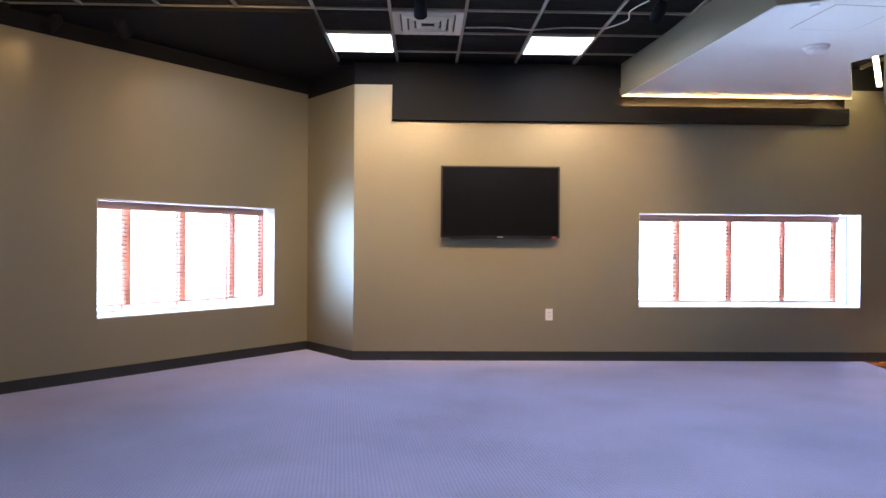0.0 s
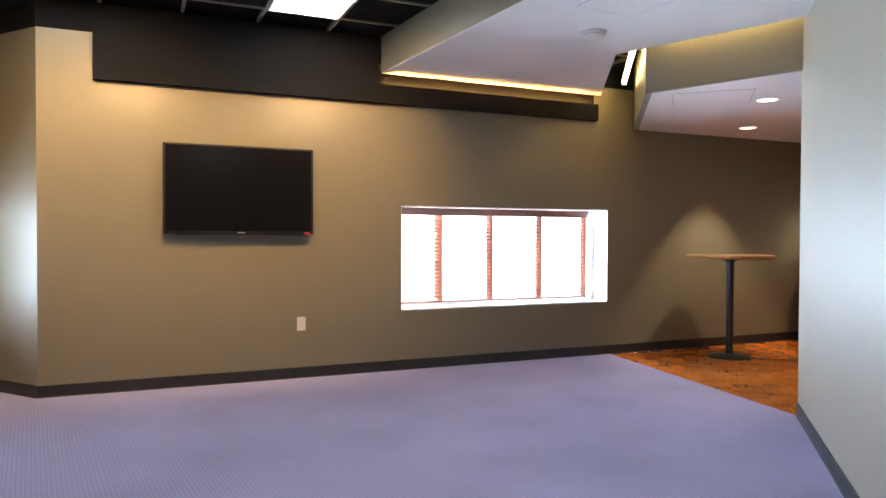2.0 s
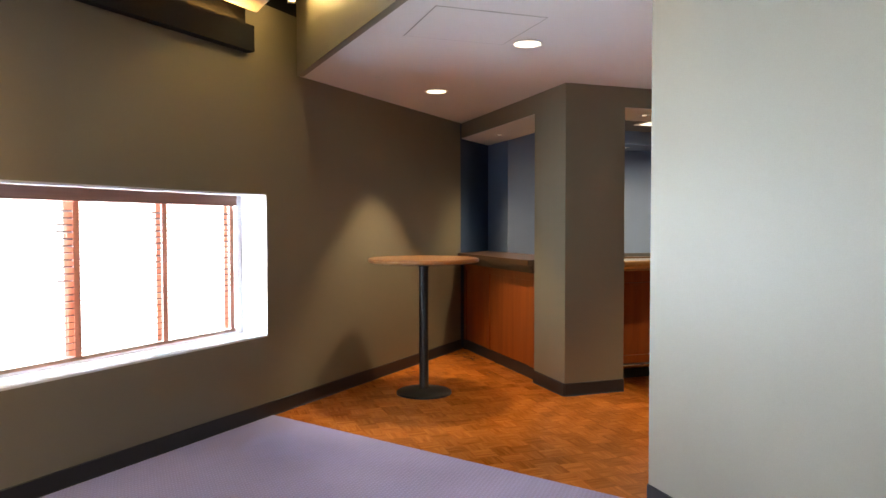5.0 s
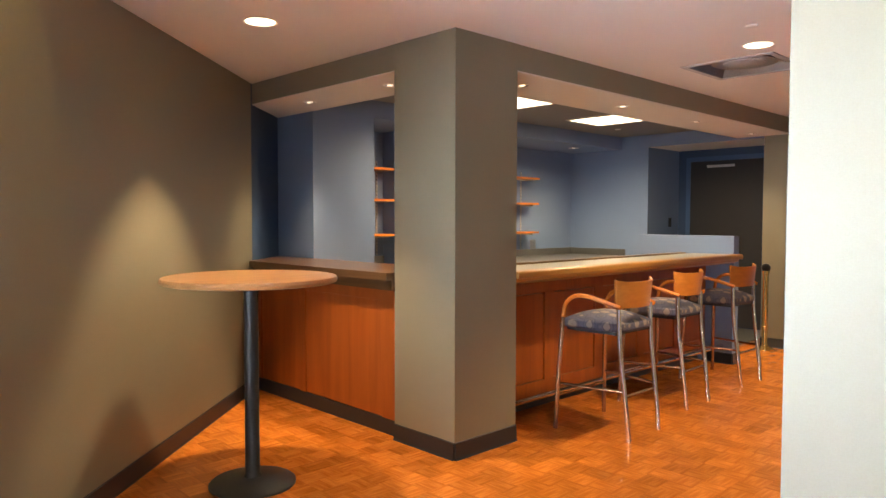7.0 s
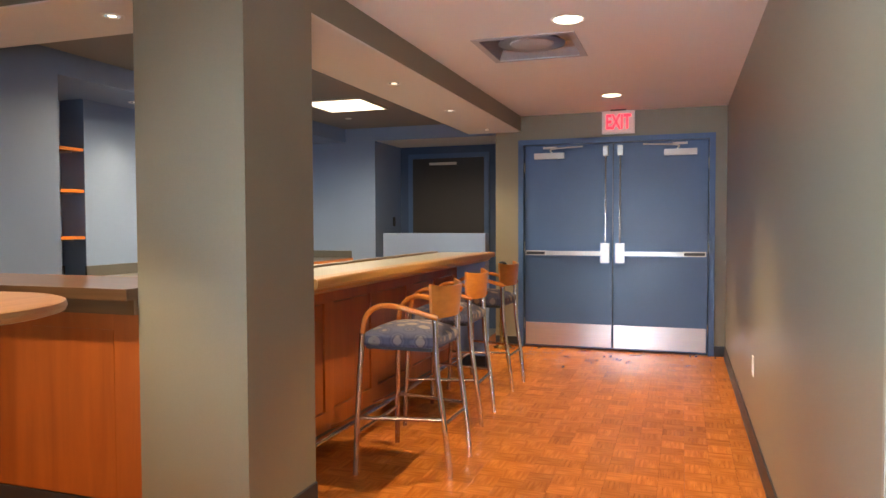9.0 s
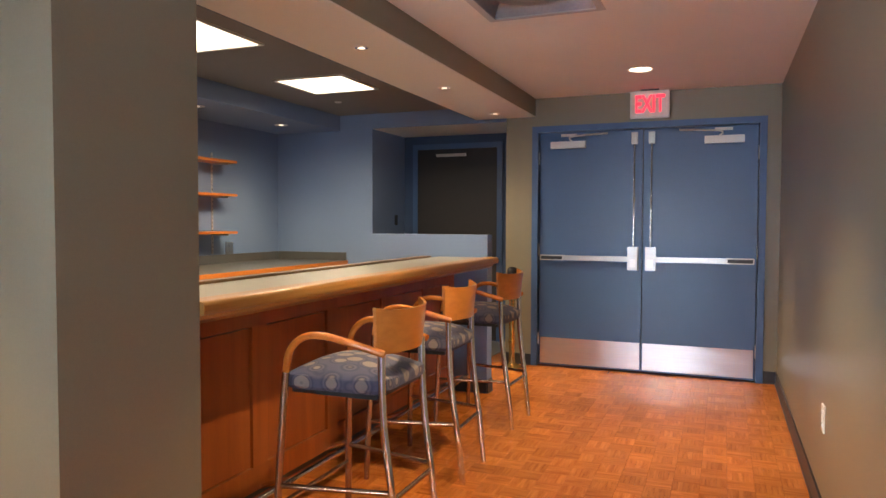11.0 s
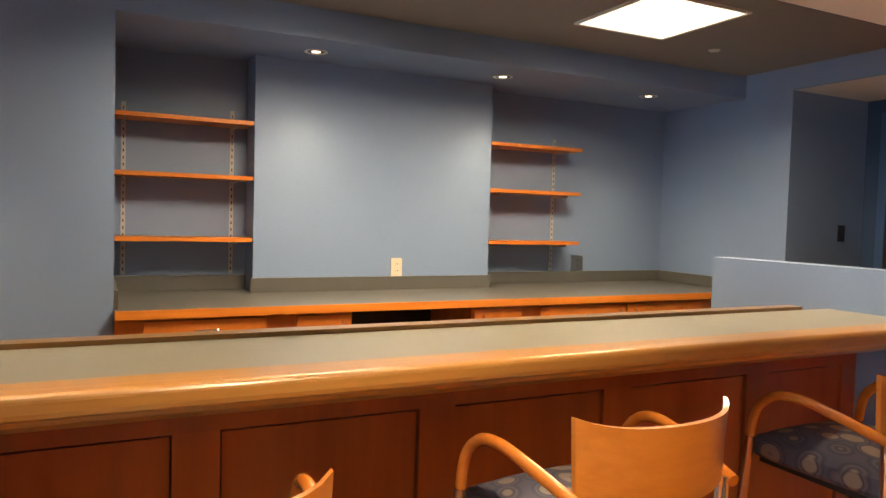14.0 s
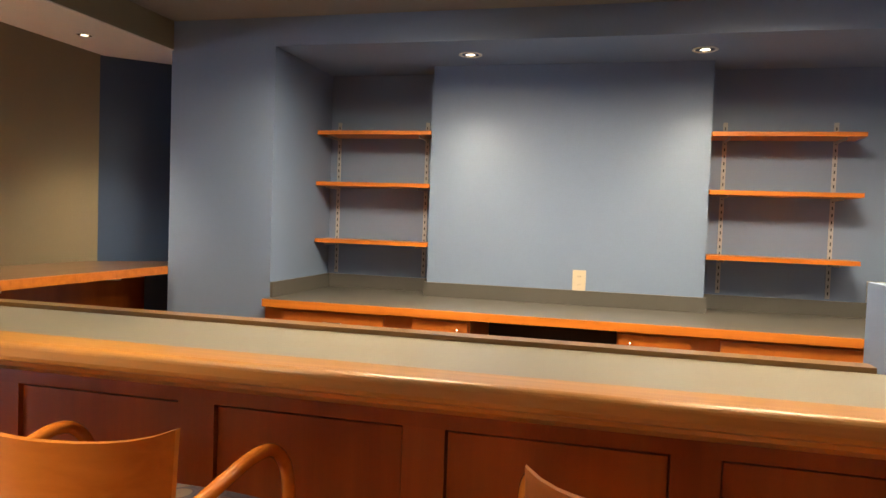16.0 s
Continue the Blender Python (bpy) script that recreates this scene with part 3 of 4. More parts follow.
base_run("baseboard_1", wp(0.0, 0), nb, 1)
base_run("baseboard_2", nb, LEFT_P, 1)
base_run("baseboard_3", LEFT_P, lw, 1)
base_run("baseboard_4", (8.19, -7.0), (8.19, -4.25), 1)
base_run("baseboard_5", (8.19, -4.25), (13.85, -4.25), 1)
base_run("baseboard_6", (13.85, -4.25), (13.85, -4.13), 1)
base_run("baseboard_7", (13.85, -2.19), (13.85, -1.94), 1)
base_run("baseboard_8", (8.865, -2.22), (8.865, -1.69), 1)
base_run("baseboard_9", (8.865, -2.22), (9.40, -2.22), -1)
base_run("baseboard_10", (12.66, -2.15), (12.775, -2.15), -1)
base_run("baseboard_11", (12.66, -1.86), (12.66, -2.15), -1)


# ---- ceiling lights ----
def troffer(m, size, label, group, lens):
    """A square light: frame and lens, facing down, in the frame m."""
    ob = thing("ceiling_light", label, "ceiling light", m, group)
    h = size / 2
    bm = bmesh.new()
    for a in (((-h - 0.02, h + 0.02, -h - 0.02, -h)), ((-h - 0.02, h + 0.02, h, h + 0.02)), ((-h - 0.02, -h, -h, h)), ((h, h + 0.02, -h, h))):
        box(bm, *a, -0.006, 0.02)
    part("frame", bm, OFFWHITE, ob)
    part("diffuser", bm_box(-h, h, -h, h, 0.0, 0.012), lens, ob, "glowing white acrylic diffuser")
    return ob


# first two as in the room; the rest unseen, added to brighten the carpet
for s, d in ((6.456, 0.716), (8.292, 0.716), (6.456, 3.776), (8.292, 3.776), (6.456, 6.836), (4.62, 6.836), (8.292, 6.836), (6.456, 9.284), (4.62, 9.284), (8.292, 9.284)):
    troffer(WALL_M @ pose(s, d, TOP - 0.006), 0.56, "square white lay-in light in the black ceiling", "ceiling lights of the carpeted room", TROFFER)
for x in BAR_LIGHTS:
    troffer(pose(x, -0.79, 2.44), 0.585, "square white light set in the grey bar ceiling", "ceiling lights of the bar", BARTROFFER)


# ---- downlights ----
def downlight(x, y, z, r, label, group, glow):
    ob = thing("downlight", label, "downlight", pose(x, y, z), group)
    bm = bmesh.new()
    lathe(bm, [(r + 0.012, 0.0), (r + 0.014, -0.003), (r + 0.006, -0.006), (r, -0.003), (r - 0.006, 0.0)], n=32)
    part("trim_ring", bm, OFFWHITE, ob, smooth=True)
    bulb = r - 0.006
    if glow is SMALLGLOW:
        bulb = r * 0.5
        bm = bmesh.new()
        lathe(bm, [(r - 0.004, -0.002), (r * 0.8, -0.0016), (bulb, -0.0012)], n=32)
        part("reflector", bm, CHROME, ob, "dull chrome reflector", True)
    bm = bmesh.new()
    cyl(bm, bulb, -0.0025, -0.001)
    part("lens", bm, glow, ob, "glowing warm white lens")
    return ob


for cx, cy, cw, cone, edge in CANS:
    downlight(cx, cy, 2.446, 0.085, "round recessed downlight, lit, in the white passage ceiling", "passage downlights", CANGLOW)
for cx, cy in BEAM_CANS:
    downlight(cx, cy, 2.281, 0.04, "small round downlight, lit, under the bar beam", "beam downlights", SMALLGLOW)
for cx, cy in BACK_CANS:
    downlight(cx, cy, 2.29, 0.052, "small round downlight, lit, under the blue bulkhead", "bulkhead downlights", SMALLGLOW)

# cove tube and the strip hidden on the wall box
bm = bmesh.new()
tube(bm, [(6.79, -2.16, 2.90), (6.985, -3.50, 2.90)], 0.022)
cove = thing("cove_light", "warm glowing fluorescent tube in the ceiling slot", "strip light")
part("tube", bm, COVE, cove, "warm glowing tube", True)
for px, py in ((6.787, -2.14), (6.988, -3.52)):
    bm = bmesh.new()
    box(bm, px - 0.025, px + 0.025, py - 0.02, py + 0.02, 2.87, 2.93)
    part("end_cap", bm, OFFWHITE, cove)
part("batten", bm_box(-0.02, 0.02, -0.68, 0.68, 2.925, 2.96, m=pose(6.888, -2.83, 0, 0, 0, 8.3)), OFFWHITE, cove)
strip = thing("strip_light", "warm strip light lying on the black wall box", "strip light")
bm = bmesh.new()
tube(bm, [wp(3.35, 0.034, 2.650), wp(5.62, 0.034, 2.650)], 0.010)
part("tube", bm, STRIPGLOW, strip, "warm glowing tube", True)

slot = thing("strip_light", "warm strip light above the edge of the lowered panel", "strip light")
bm = bmesh.new()
tube(bm, [(7.15, -3.955, 2.87), (8.12, -4.40, 2.87)], 0.012)
part("tube", bm, COVE, slot, "warm glowing tube", True)

# ---- windows ----
SKYGLOW = mat("bright_overcast", (0.8, 0.8, 0.8), 1.0, emit=(0.95, 0.98, 1.0), strength=1.9)


def window(name, m, span, posts, label):
    a, b, lo, hi = span
    back = -0.235
    ob = thing(name, label, "window", m, kind="structure")
    bm = bmesh.new()
    box(bm, a, b, -0.30, back, lo, lo + 0.05)
    box(bm, a, b, -0.30, back, hi - 0.05, hi)
    for x in (a, b - 0.05):
        box(bm, x, x + 0.05, -0.30, back, lo + 0.05, hi - 0.05)
    part("window_frame", bm, SILL, ob, "white painted window frame")
    for x in posts:
        part("mullion", bm_box(x - 0.016, x + 0.016, -0.295, back - 0.005, lo + 0.05, hi - 0.05, 0.003), BLINDWOOD, ob, "reddish wooden mullion, paled for window bloom")
    xs = [a + 0.05, *posts, b - 0.05]
    for x0, x1 in zip(xs, xs[1:]):
        pane = part("pane", bm_box(x0, x1, -0.272, -0.268, lo + 0.05, hi - 0.05), GLASS, ob)
        pane.visible_shadow = False
    bm = bmesh.new()
    box(bm, a, b, back, 0.0, lo - 0.0, lo + 0.012)
    part("window_sill", bm, SILL, ob, "white painted window sill")
    bm = bmesh.new()
    box(bm, a, a + 0.006, back, -0.001, lo + 0.012, hi)
    box(bm, b - 0.006, b, back, -0.001, lo + 0.012, hi)
    box(bm, a + 0.006, b - 0.006, back, -0.001, hi - 0.006, hi)
    part("reveal", bm, SILL, ob, "white painted window reveal")
    return ob


def blind(m, a, b, lo, hi, y, tapes, label):
    ob = thing("wooden_blind", label, "blind", m)
    part("valance", bm_box(a, b, y - 0.03, y + 0.035, hi - 0.085, hi - 0.012, 0.006), BLINDWOOD, ob, "dark reddish wooden valance")
    n = 21
    step = (hi - 0.12 - lo - 0.06) / n
    me = finish("slat", bm_box(a + 0.01, b - 0.01, -0.025, 0.025, -0.002, 0.002), SLATWOOD)
    for i in range(n):
        s = new("slat", me)
        s.parent = ob
        s.matrix_basis = pose(0, y, lo + 0.06 + step * (i + 0.5), 11 + random.uniform(-2, 2))
    part("bottom_rail", bm_box(a + 0.01, b - 0.01, y - 0.025, y + 0.025, lo + 0.022, lo + 0.042, 0.004), BLINDWOOD, ob, "reddish wooden bottom rail")
    for x in tapes:
        bm = bmesh.new()
        for q in (-0.027, 0.027):
            box(bm, x - 0.019, x + 0.019, y + q - 0.0006, y + q + 0.0006, lo + 0.04, hi - 0.08)
        part("ladder_tape", bm, tape_bloom, ob, "pinkish brown cloth ladder tape, paled for window bloom")
    return ob


# tape colour lightened to stand in for the bloom round the bright window
tape_bloom = mat("blind_tape_bloom", (0.72, 0.46, 0.36), 0.8, var=0.1)
cloth = tape_bloom.node_tree.nodes.new("ShaderNodeBsdfTranslucent")
cloth.inputs["Color"].default_value = (0.62, 0.30, 0.20, 1)
blend = tape_bloom.node_tree.nodes.new("ShaderNodeMixShader")
blend.inputs[0].default_value = 0.35
tape_bloom.node_tree.links.new(tape_bloom.node_tree.nodes["Principled BSDF"].outputs[0], blend.inputs[1])
tape_bloom.node_tree.links.new(cloth.outputs[0], blend.inputs[2])
tape_bloom.node_tree.links.new(blend.outputs[0], tape_bloom.node_tree.nodes["Material Output"].inputs[0])
window("window_1", LEFT_M, WIN1, [0.91, 1.49, 2.055], "low wide window full of bright daylight, white reveal")
blind(LEFT_M, WIN1[0] + 0.05, WIN1[1] - 0.02, WIN1[2] + 0.07, WIN1[3], -0.15, [0.535, 0.91, 1.49, 2.055], "open wooden venetian blind hanging in the window")
window("window_2", WALL_M, WIN2, [3.79, 4.40, 4.985], "low wide window full of bright daylight, white reveal")
blind(WALL_M, WIN2[0] + 0.17, WIN2[1] - 0.02, WIN2[2] + 0.03, WIN2[3], -0.15, [3.28, 3.84, 4.42, 4.98], "open wooden venetian blind hanging in the window")
structure("backdrop_1", bm_box(-0.9, 4.0, -0.92, -0.90, -0.2, 2.6, m=LEFT_M), SKYGLOW, "bright white daylight outside the window", "backdrop")
structure("backdrop_2", bm_box(1.6, 6.9, -0.92, -0.90, -0.2, 2.6, m=WALL_M), SKYGLOW, "bright white daylight outside the window", "backdrop")

# ---- television, outlets ----
tv = thing("television", "large black flat television switched off on the taupe wall", "television", WALL_M @ pose(6.915, 0.0, 1.645))
part("screen", bm_box(-0.595, 0.595, 0.102, 0.106, -0.335, 0.365), SCREEN, tv, "glossy black screen")
bm = bmesh.new()
box(bm, -0.615, 0.615, 0.055, 0.10, -0.36, 0.38)
bevel(bm, 0.006)
part("bezel", bm, PLASTIC, tv)
part("rear_case", bm_box(-0.40, 0.40, 0.03, 0.055, -0.27, 0.25, 0.01), PLASTIC, tv)
part("wall_bracket", bm_box(-0.25, 0.25, 0.0, 0.03, -0.2, 0.2), IRON, tv)
part("logo_bar", bm_box(-0.03, 0.03, 0.1, 0.102, -0.355, -0.346), ALUMINIUM, tv, "small silver mark")
# red mark whose material is given a faint glow
part("red_label", bm_box(-0.585, -0.535, 0.1, 0.103, -0.357, -0.344), LEDRED, tv, "small red mark with a faint added glow")
part("speaker_strip", bm_box(-0.52, 0.52, 0.07, 0.098, -0.37, -0.36, 0.003), PLASTIC, tv)


def outlet(m, w, h, label, plate, kind="duplex"):
    ob = thing("wall_outlet", label, "outlet", m)
    bm = bm_box(-w / 2, w / 2, 0.0, 0.006, -h / 2, h / 2, 0.002)
    part("plate", bm, plate, ob)
    for z in (-0.022, 0.022):
        sock = part("socket", bm_box(-0.016, 0.016, 0.006, 0.009, z - 0.014, z + 0.014, 0.003), plate, ob)
        bm = bmesh.new()
        for x in (-0.006, 0.006):
            box(bm, x - 0.0012, x + 0.0012, 0.0088, 0.0096, z - 0.005, z + 0.006)
        part("slot", bm, PLASTIC, sock)
    return ob


outlet(WALL_M @ pose(6.385, 0.0, 0.488), 0.075, 0.12, "white wall outlet below the television", OFFWHITE)
outlet(pose(11.02, -4.25, 0.46), 0.075, 0.118, "white wall outlet low on the passage wall", OFFWHITE)
outlet(pose(11.70, 0.565, 1.048, 0, 0, 180), 0.075, 0.118, "ivory wall outlet above the back counter", IVORY)
outlet(pose(13.31, 0.80, 1.052, 0, 0, 180), 0.11, 0.118, "wide metal wall outlet above the back counter", STEEL)

# ---- smoke detector, hatches, sprinklers, diffusers ----
sd = thing("smoke_detector", "round white smoke detector on the lowered ceiling panel", "smoke detector", pose(6.78, -4.55, CLOUD_Z))
bm = bmesh.new()
lathe(bm, [(0.095, 0.0), (0.095, -0.012), (0.085, -0.022)], n=40)
part("base", bm, OFFWHITE, sd, smooth=True)
bm = bmesh.new()
lathe(bm, [(0.08, -0.022), (0.078, -0.034), (0.06, -0.048), (0.02, -0.053)], n=40)
part("cover", bm, OFFWHITE, sd, smooth=True)


def hatch(m, w, h, label):
    ob = thing("access_panel", label, "access panel", m)
    part("panel", bm_box(-w / 2, w / 2, -h / 2, h / 2, -0.002, 0.0, 0.0008), WHITE, ob)
    bm = bmesh.new()
    for a in ((-w / 2 - 0.005, w / 2 + 0.005, -h / 2 - 0.005, -h / 2 - 0.001), (-w / 2 - 0.005, w / 2 + 0.005, h / 2 + 0.001, h / 2 + 0.005), (-w / 2 - 0.005, -w / 2 - 0.001, -h / 2, h / 2), (w / 2 + 0.001, w / 2 + 0.005, -h / 2, h / 2)):
        box(bm, *a, -0.0012, 0.0)
    part("joint", bm, GRID, ob, "dark joint round the panel")


hatch(pose(7.62, -3.40, 2.446), 0.62, 0.58, "flush white access panel in the passage ceiling")
hatch(pose(7.10, -5.17, CLOUD_Z, 0, 0, -43), 0.50, 0.46, "flush white access panel in the lowered ceiling panel")


def sprinkler(x, y, z, label):
    ob = thing("sprinkler", label, "sprinkler", pose(x, y, z), "sprinklers")
    bm = bmesh.new()
    lathe(bm, [(0.035, 0.0), (0.034, -0.004), (0.028, -0.008), (0.008, -0.009)], n=24)
    part("cover_plate", bm, OFFWHITE, ob, smooth=True)


sprinkler(10.01, -3.38, 2.446, "round white sprinkler cover in the passage ceiling")
sprinkler(13.35, -0.44, 2.446, "round white sprinkler cover in the bar ceiling")
sprinkler(7.02, -5.58, CLOUD_Z, "round white sprinkler cover in the lowered ceiling panel")
sprinkler(7.45, -1.95, 2.446, "round white sprinkler cover in the passage ceiling")


def square_ring(bm, steps):
    """Sloping square bands from step to step: (half width, height)."""
    rings = [[bm.verts.new((x * q, y * q, z)) for x, y in ((-1, -1), (1, -1), (1, 1), (-1, 1))] for q, z in steps]
    for p, q in zip(rings, rings[1:]):
        for k in range(4):
            bm.faces.new((p[k], p[(k + 1) % 4], q[(k + 1) % 4], q[k]))


def recessed_diffuser(m, size, label):
    """A square metal pan let into the ceiling, with a round cone and plate hanging in it."""
    ob = thing("air_diffuser", label, "air vent", m)
    h = size / 2
    bm = bmesh.new()
    square_ring(bm, [(h + 0.028, 0.0), (h + 0.028, -0.006), (h - 0.012, -0.006), (h - 0.014, 0.0)])
    part("frame", bm, GREYMETAL, ob, "grey metal rim")
    bm = bmesh.new()
    square_ring(bm, [(h - 0.004, 0.0), (h - 0.03, 0.05), (h - 0.06, 0.085), (h - 0.20, 0.10)])
    part("pan", bm, DUCT, ob, "satin metal pan")
    part("throat", bm_box(-h + 0.1, h - 0.1, -h + 0.1, h - 0.1, 0.102, 0.112), DUCT, ob)
    bm = bmesh.new()
    lathe(bm, [(0.215, 0.028), (0.218, 0.024), (0.19, 0.045), (0.15, 0.075), (0.12, 0.10)], n=40)
    part("outer_cone", bm, DUCT, ob, smooth=True)
    bm = bmesh.new()
    lathe(bm, [(0.14, 0.04), (0.145, 0.034), (0.135, 0.022), (0.09, 0.014), (0.015, 0.010)], n=36)
    part("centre_plate", bm, GREYMETAL, ob, "round pale metal plate", True)
    return ob


def louvred_diffuser(m, size, label):
    """A pale square ceiling diffuser of nested sloping louvres."""
    ob = thing("air_diffuser", label, "air vent", m)
    h = size / 2
    bm = bmesh.new()
    square_ring(bm, [(h, 0.012), (h, -0.002), (h - 0.035, -0.002), (h - 0.06, 0.010)])
    part("frame", bm, VENTWHITE, ob)
    part("throat", bm_box(-h + 0.01, h - 0.01, -h + 0.01, h - 0.01, 0.013, 0.016), PLASTIC, ob, "dark throat of the vent")
    for q in (h - 0.085, h - 0.145, h - 0.205):
        bm = bmesh.new()
        square_ring(bm, [(q + 0.012, 0.010), (q, -0.010), (q - 0.028, -0.012), (q - 0.034, 0.004)])
        part("louvre", bm, VENTWHITE, ob)
    return ob


DUCT = mat("satin_duct_metal", (0.30, 0.31, 0.34), 0.3, 0.8, var=0.15, scale=6)
VENTWHITE = mat("aged_white_vent", (0.60, 0.56, 0.46), 0.45, var=0.06)
recessed_diffuser(pose(VENT[0], VENT[1], 2.446), 0.58, "square metal ceiling air diffuser in the passage")
louvred_diffuser(WALL_M @ pose(7.68, 1.33, TOP - 0.016), 0.585, "square white air diffuser in the black ceiling")


def ceiling_cable(pts, label):
    bm = bmesh.new()
    tube(bm, pts, 0.006, 8, 5)
    solid("cable", bm, VENTWHITE, label, "cable", smooth=True, group="cables on the ceiling")


ceiling_cable([wp(7.35, 1.20, TOP + 0.0), wp(7.05, 1.26, TOP - 0.012), wp(6.78, 1.18, TOP - 0.004), wp(6.50, 1.28, TOP - 0.012), wp(6.16, 1.24, TOP + 0.0)], "thin pale cable lying along the black ceiling tiles")
ceiling_cable([wp(6.14, 1.25, TOP - 0.004), wp(6.02, 1.50, TOP - 0.012), wp(6.06, 1.72, TOP - 0.008), wp(5.98, 1.95, TOP + 0.0)], "thin pale cable looping between black ceiling tiles")


# ---- blue double doors ----
fr = thing("door_frame", "blue painted steel frame of the double doors", "door frame", kind="structure")
for y0, y1 in ((-2.245, -2.19), (-4.145, -4.09)):
    part("jamb", bm_box(13.832, 14.0, y0, y1, 0, 2.19, 0.003), DOORBLUE, fr)
part("head", bm_box(13.832, 14.0, -4.09, -2.245, 2.135, 2.19, 0.003), DOORBLUE, fr)


def door_leaf(name, m, flip, label):
    """A door leaf; local x runs from the hinge (0) to the meeting edge (0.915), local y towards the passage."""
    ob = thing(name, label, "door", m, kind="structure")

    def q(x0, x1, y0, y1, z0, z1, bev=0.0, seg=2):
        return bm_box(min(x0 * flip, x1 * flip), max(x0 * flip, x1 * flip), y0, y1, z0, z1, bev, seg)

    part("panel", q(0.004, 0.913, -0.045, 0, 0.01, 2.13, 0.002), DOORBLUE, ob)
    part("kick_plate", q(0.015, 0.905, 0, 0.0025, 0.025, 0.262), KICK, ob, "brushed steel kick plate")
    bar = part("panic_bar", q(0.235, 0.82, 0.03, 0.058, 0.978, 1.022, 0.008, 3), STEEL, ob, "steel panic bar")
    part("bar_end", q(0.02, 0.235, 0.0, 0.05, 0.976, 1.024, 0.006), ALUMINIUM, bar)
    part("cover_strip", q(0.03, 0.225, 0.05, 0.053, 0.985, 1.015), IRON, bar)
    latch = part("latch_case", q(0.80, 0.885, 0.0, 0.065, 0.905, 1.105, 0.012, 3), STEEL, ob, "steel latch case")
    part("latch_lip", q(0.82, 0.87, 0.065, 0.072, 0.93, 1.0, 0.003), ALUMINIUM, latch)
    bm = bmesh.new()
    cyl(bm, 0.009, 1.1, 2.03, 0.845 * flip, 0.03, 14)
    rod = part("vertical_rod", bm, CHROME, ob, "chrome vertical rod", True)
    bm = bmesh.new()
    cyl(bm, 0.014, 1.50, 1.53, 0.845 * flip, 0.03, 14)
    part("rod_guide", bm, CHROME, rod, smooth=True)
    part("top_latch", q(0.82, 0.87, 0.0, 0.05, 2.0, 2.10, 0.008), STEEL, ob, "steel top latch")
    closer = part("closer_body", q(0.11, 0.42, 0.0, 0.05, 1.985, 2.045, 0.008, 3), ALUMINIUM, ob, "silver door closer")
    bm = bmesh.new()
    tube(bm, [(0.30 * flip, 0.04, 2.045), (0.30 * flip, 0.04, 2.085), (0.62 * flip, 0.07, 2.10)], 0.008, 8, 4)
    part("closer_arm", bm, ALUMINIUM, closer, smooth=True)
    part("arm_shoe", q(0.20, 0.34, 0.005, 0.03, 2.09, 2.112, 0.004), ALUMINIUM, closer)
    for z in (0.25, 1.07, 1.9):
        bm = bmesh.new()
        cyl(bm, 0.008, z - 0.055, z + 0.055, -0.002 * flip, 0.006, 12)
        part("hinge", bm, STEEL, ob, smooth=True)
    return ob


def spot_head(place, target):
    """A black spotlight on a short stem under the ceiling."""
    ob = thing("spotlight", "black spotlight under the black ceiling, turned to the wall", "spotlight", group="black spotlights")
    m = look(place, target)
    bm = bmesh.new()
    lathe(bm, [(0.03, 0.08), (0.045, 0.06), (0.05, -0.02), (0.052, -0.075), (0.046, -0.075), (0.042, -0.03)], n=24)
    bmesh.ops.transform(bm, matrix=m, verts=bm.verts)
    part("housing", bm, BLACK, ob, smooth=True)
    bm = bmesh.new()
    top = Vector(place)
    tube(bm, [top, (top.x, top.y, TOP + 0.01)], 0.01, 10)
    part("stem", bm, BLACK, ob, smooth=True)


for place, target, watts in HEADS:
    spot_head(place, target)
FACE = Matrix.Rotation(radians(90), 4, "Z")
door_leaf("door_1", Matrix.Translation((13.875, -2.252, 0)) @ FACE, -1, "closed blue steel door leaf with panic bar and kick plate")
door_leaf("door_2", Matrix.Translation((13.875, -4.086, 0)) @ FACE, 1, "closed blue steel door leaf with panic bar and kick plate")
# unseen slab, added to keep the gaps round the leaves dark
structure("wall_exit_outside", bm_box(14.06, 14.2, -4.4, -2.1, 0, 2.6), BLACK, "unseen black slab standing in for the dark behind the exit doors")

# exit sign
ex = thing("exit_sign", "white exit sign with glowing red letters hanging from the ceiling", "exit sign", pose(13.765, -3.228, 2.32, 90, 0, -90))
part("housing", bm_box(-0.16, 0.16, -0.113, 0.113, -0.025, 0.025, 0.006), OFFWHITE, ex)
part("face", bm_box(-0.145, 0.145, -0.098, 0.098, 0.025, 0.028), EXITPALE, ex, "pale lit face")
part("canopy", bm_box(-0.075, 0.075, 0.113, 0.126, -0.05, 0.03), PLASTIC, ex, "dark ceiling canopy")
txt = bpy.data.curves.new("letters", "FONT")
txt.body = "EXIT"
txt.align_x, txt.align_y = "CENTER", "CENTER"
txt.size, txt.extrude, txt.offset = 0.165, 0.002, 0.004
tob = new("letters", txt)
deps = bpy.context.evaluated_depsgraph_get()
me = bpy.data.meshes.new_from_object(tob.evaluated_get(deps))
bpy.data.objects.remove(tob)
me.materials.clear()
me.materials.append(EXITRED)
letters = new("letters", me)
letters.parent = ex
letters.matrix_basis = Matrix.Translation((0, -0.004, 0.03)) @ Matrix.Diagonal((0.72, 1.22, 1, 1))
letters["label"] = "glowing red letters EXIT"

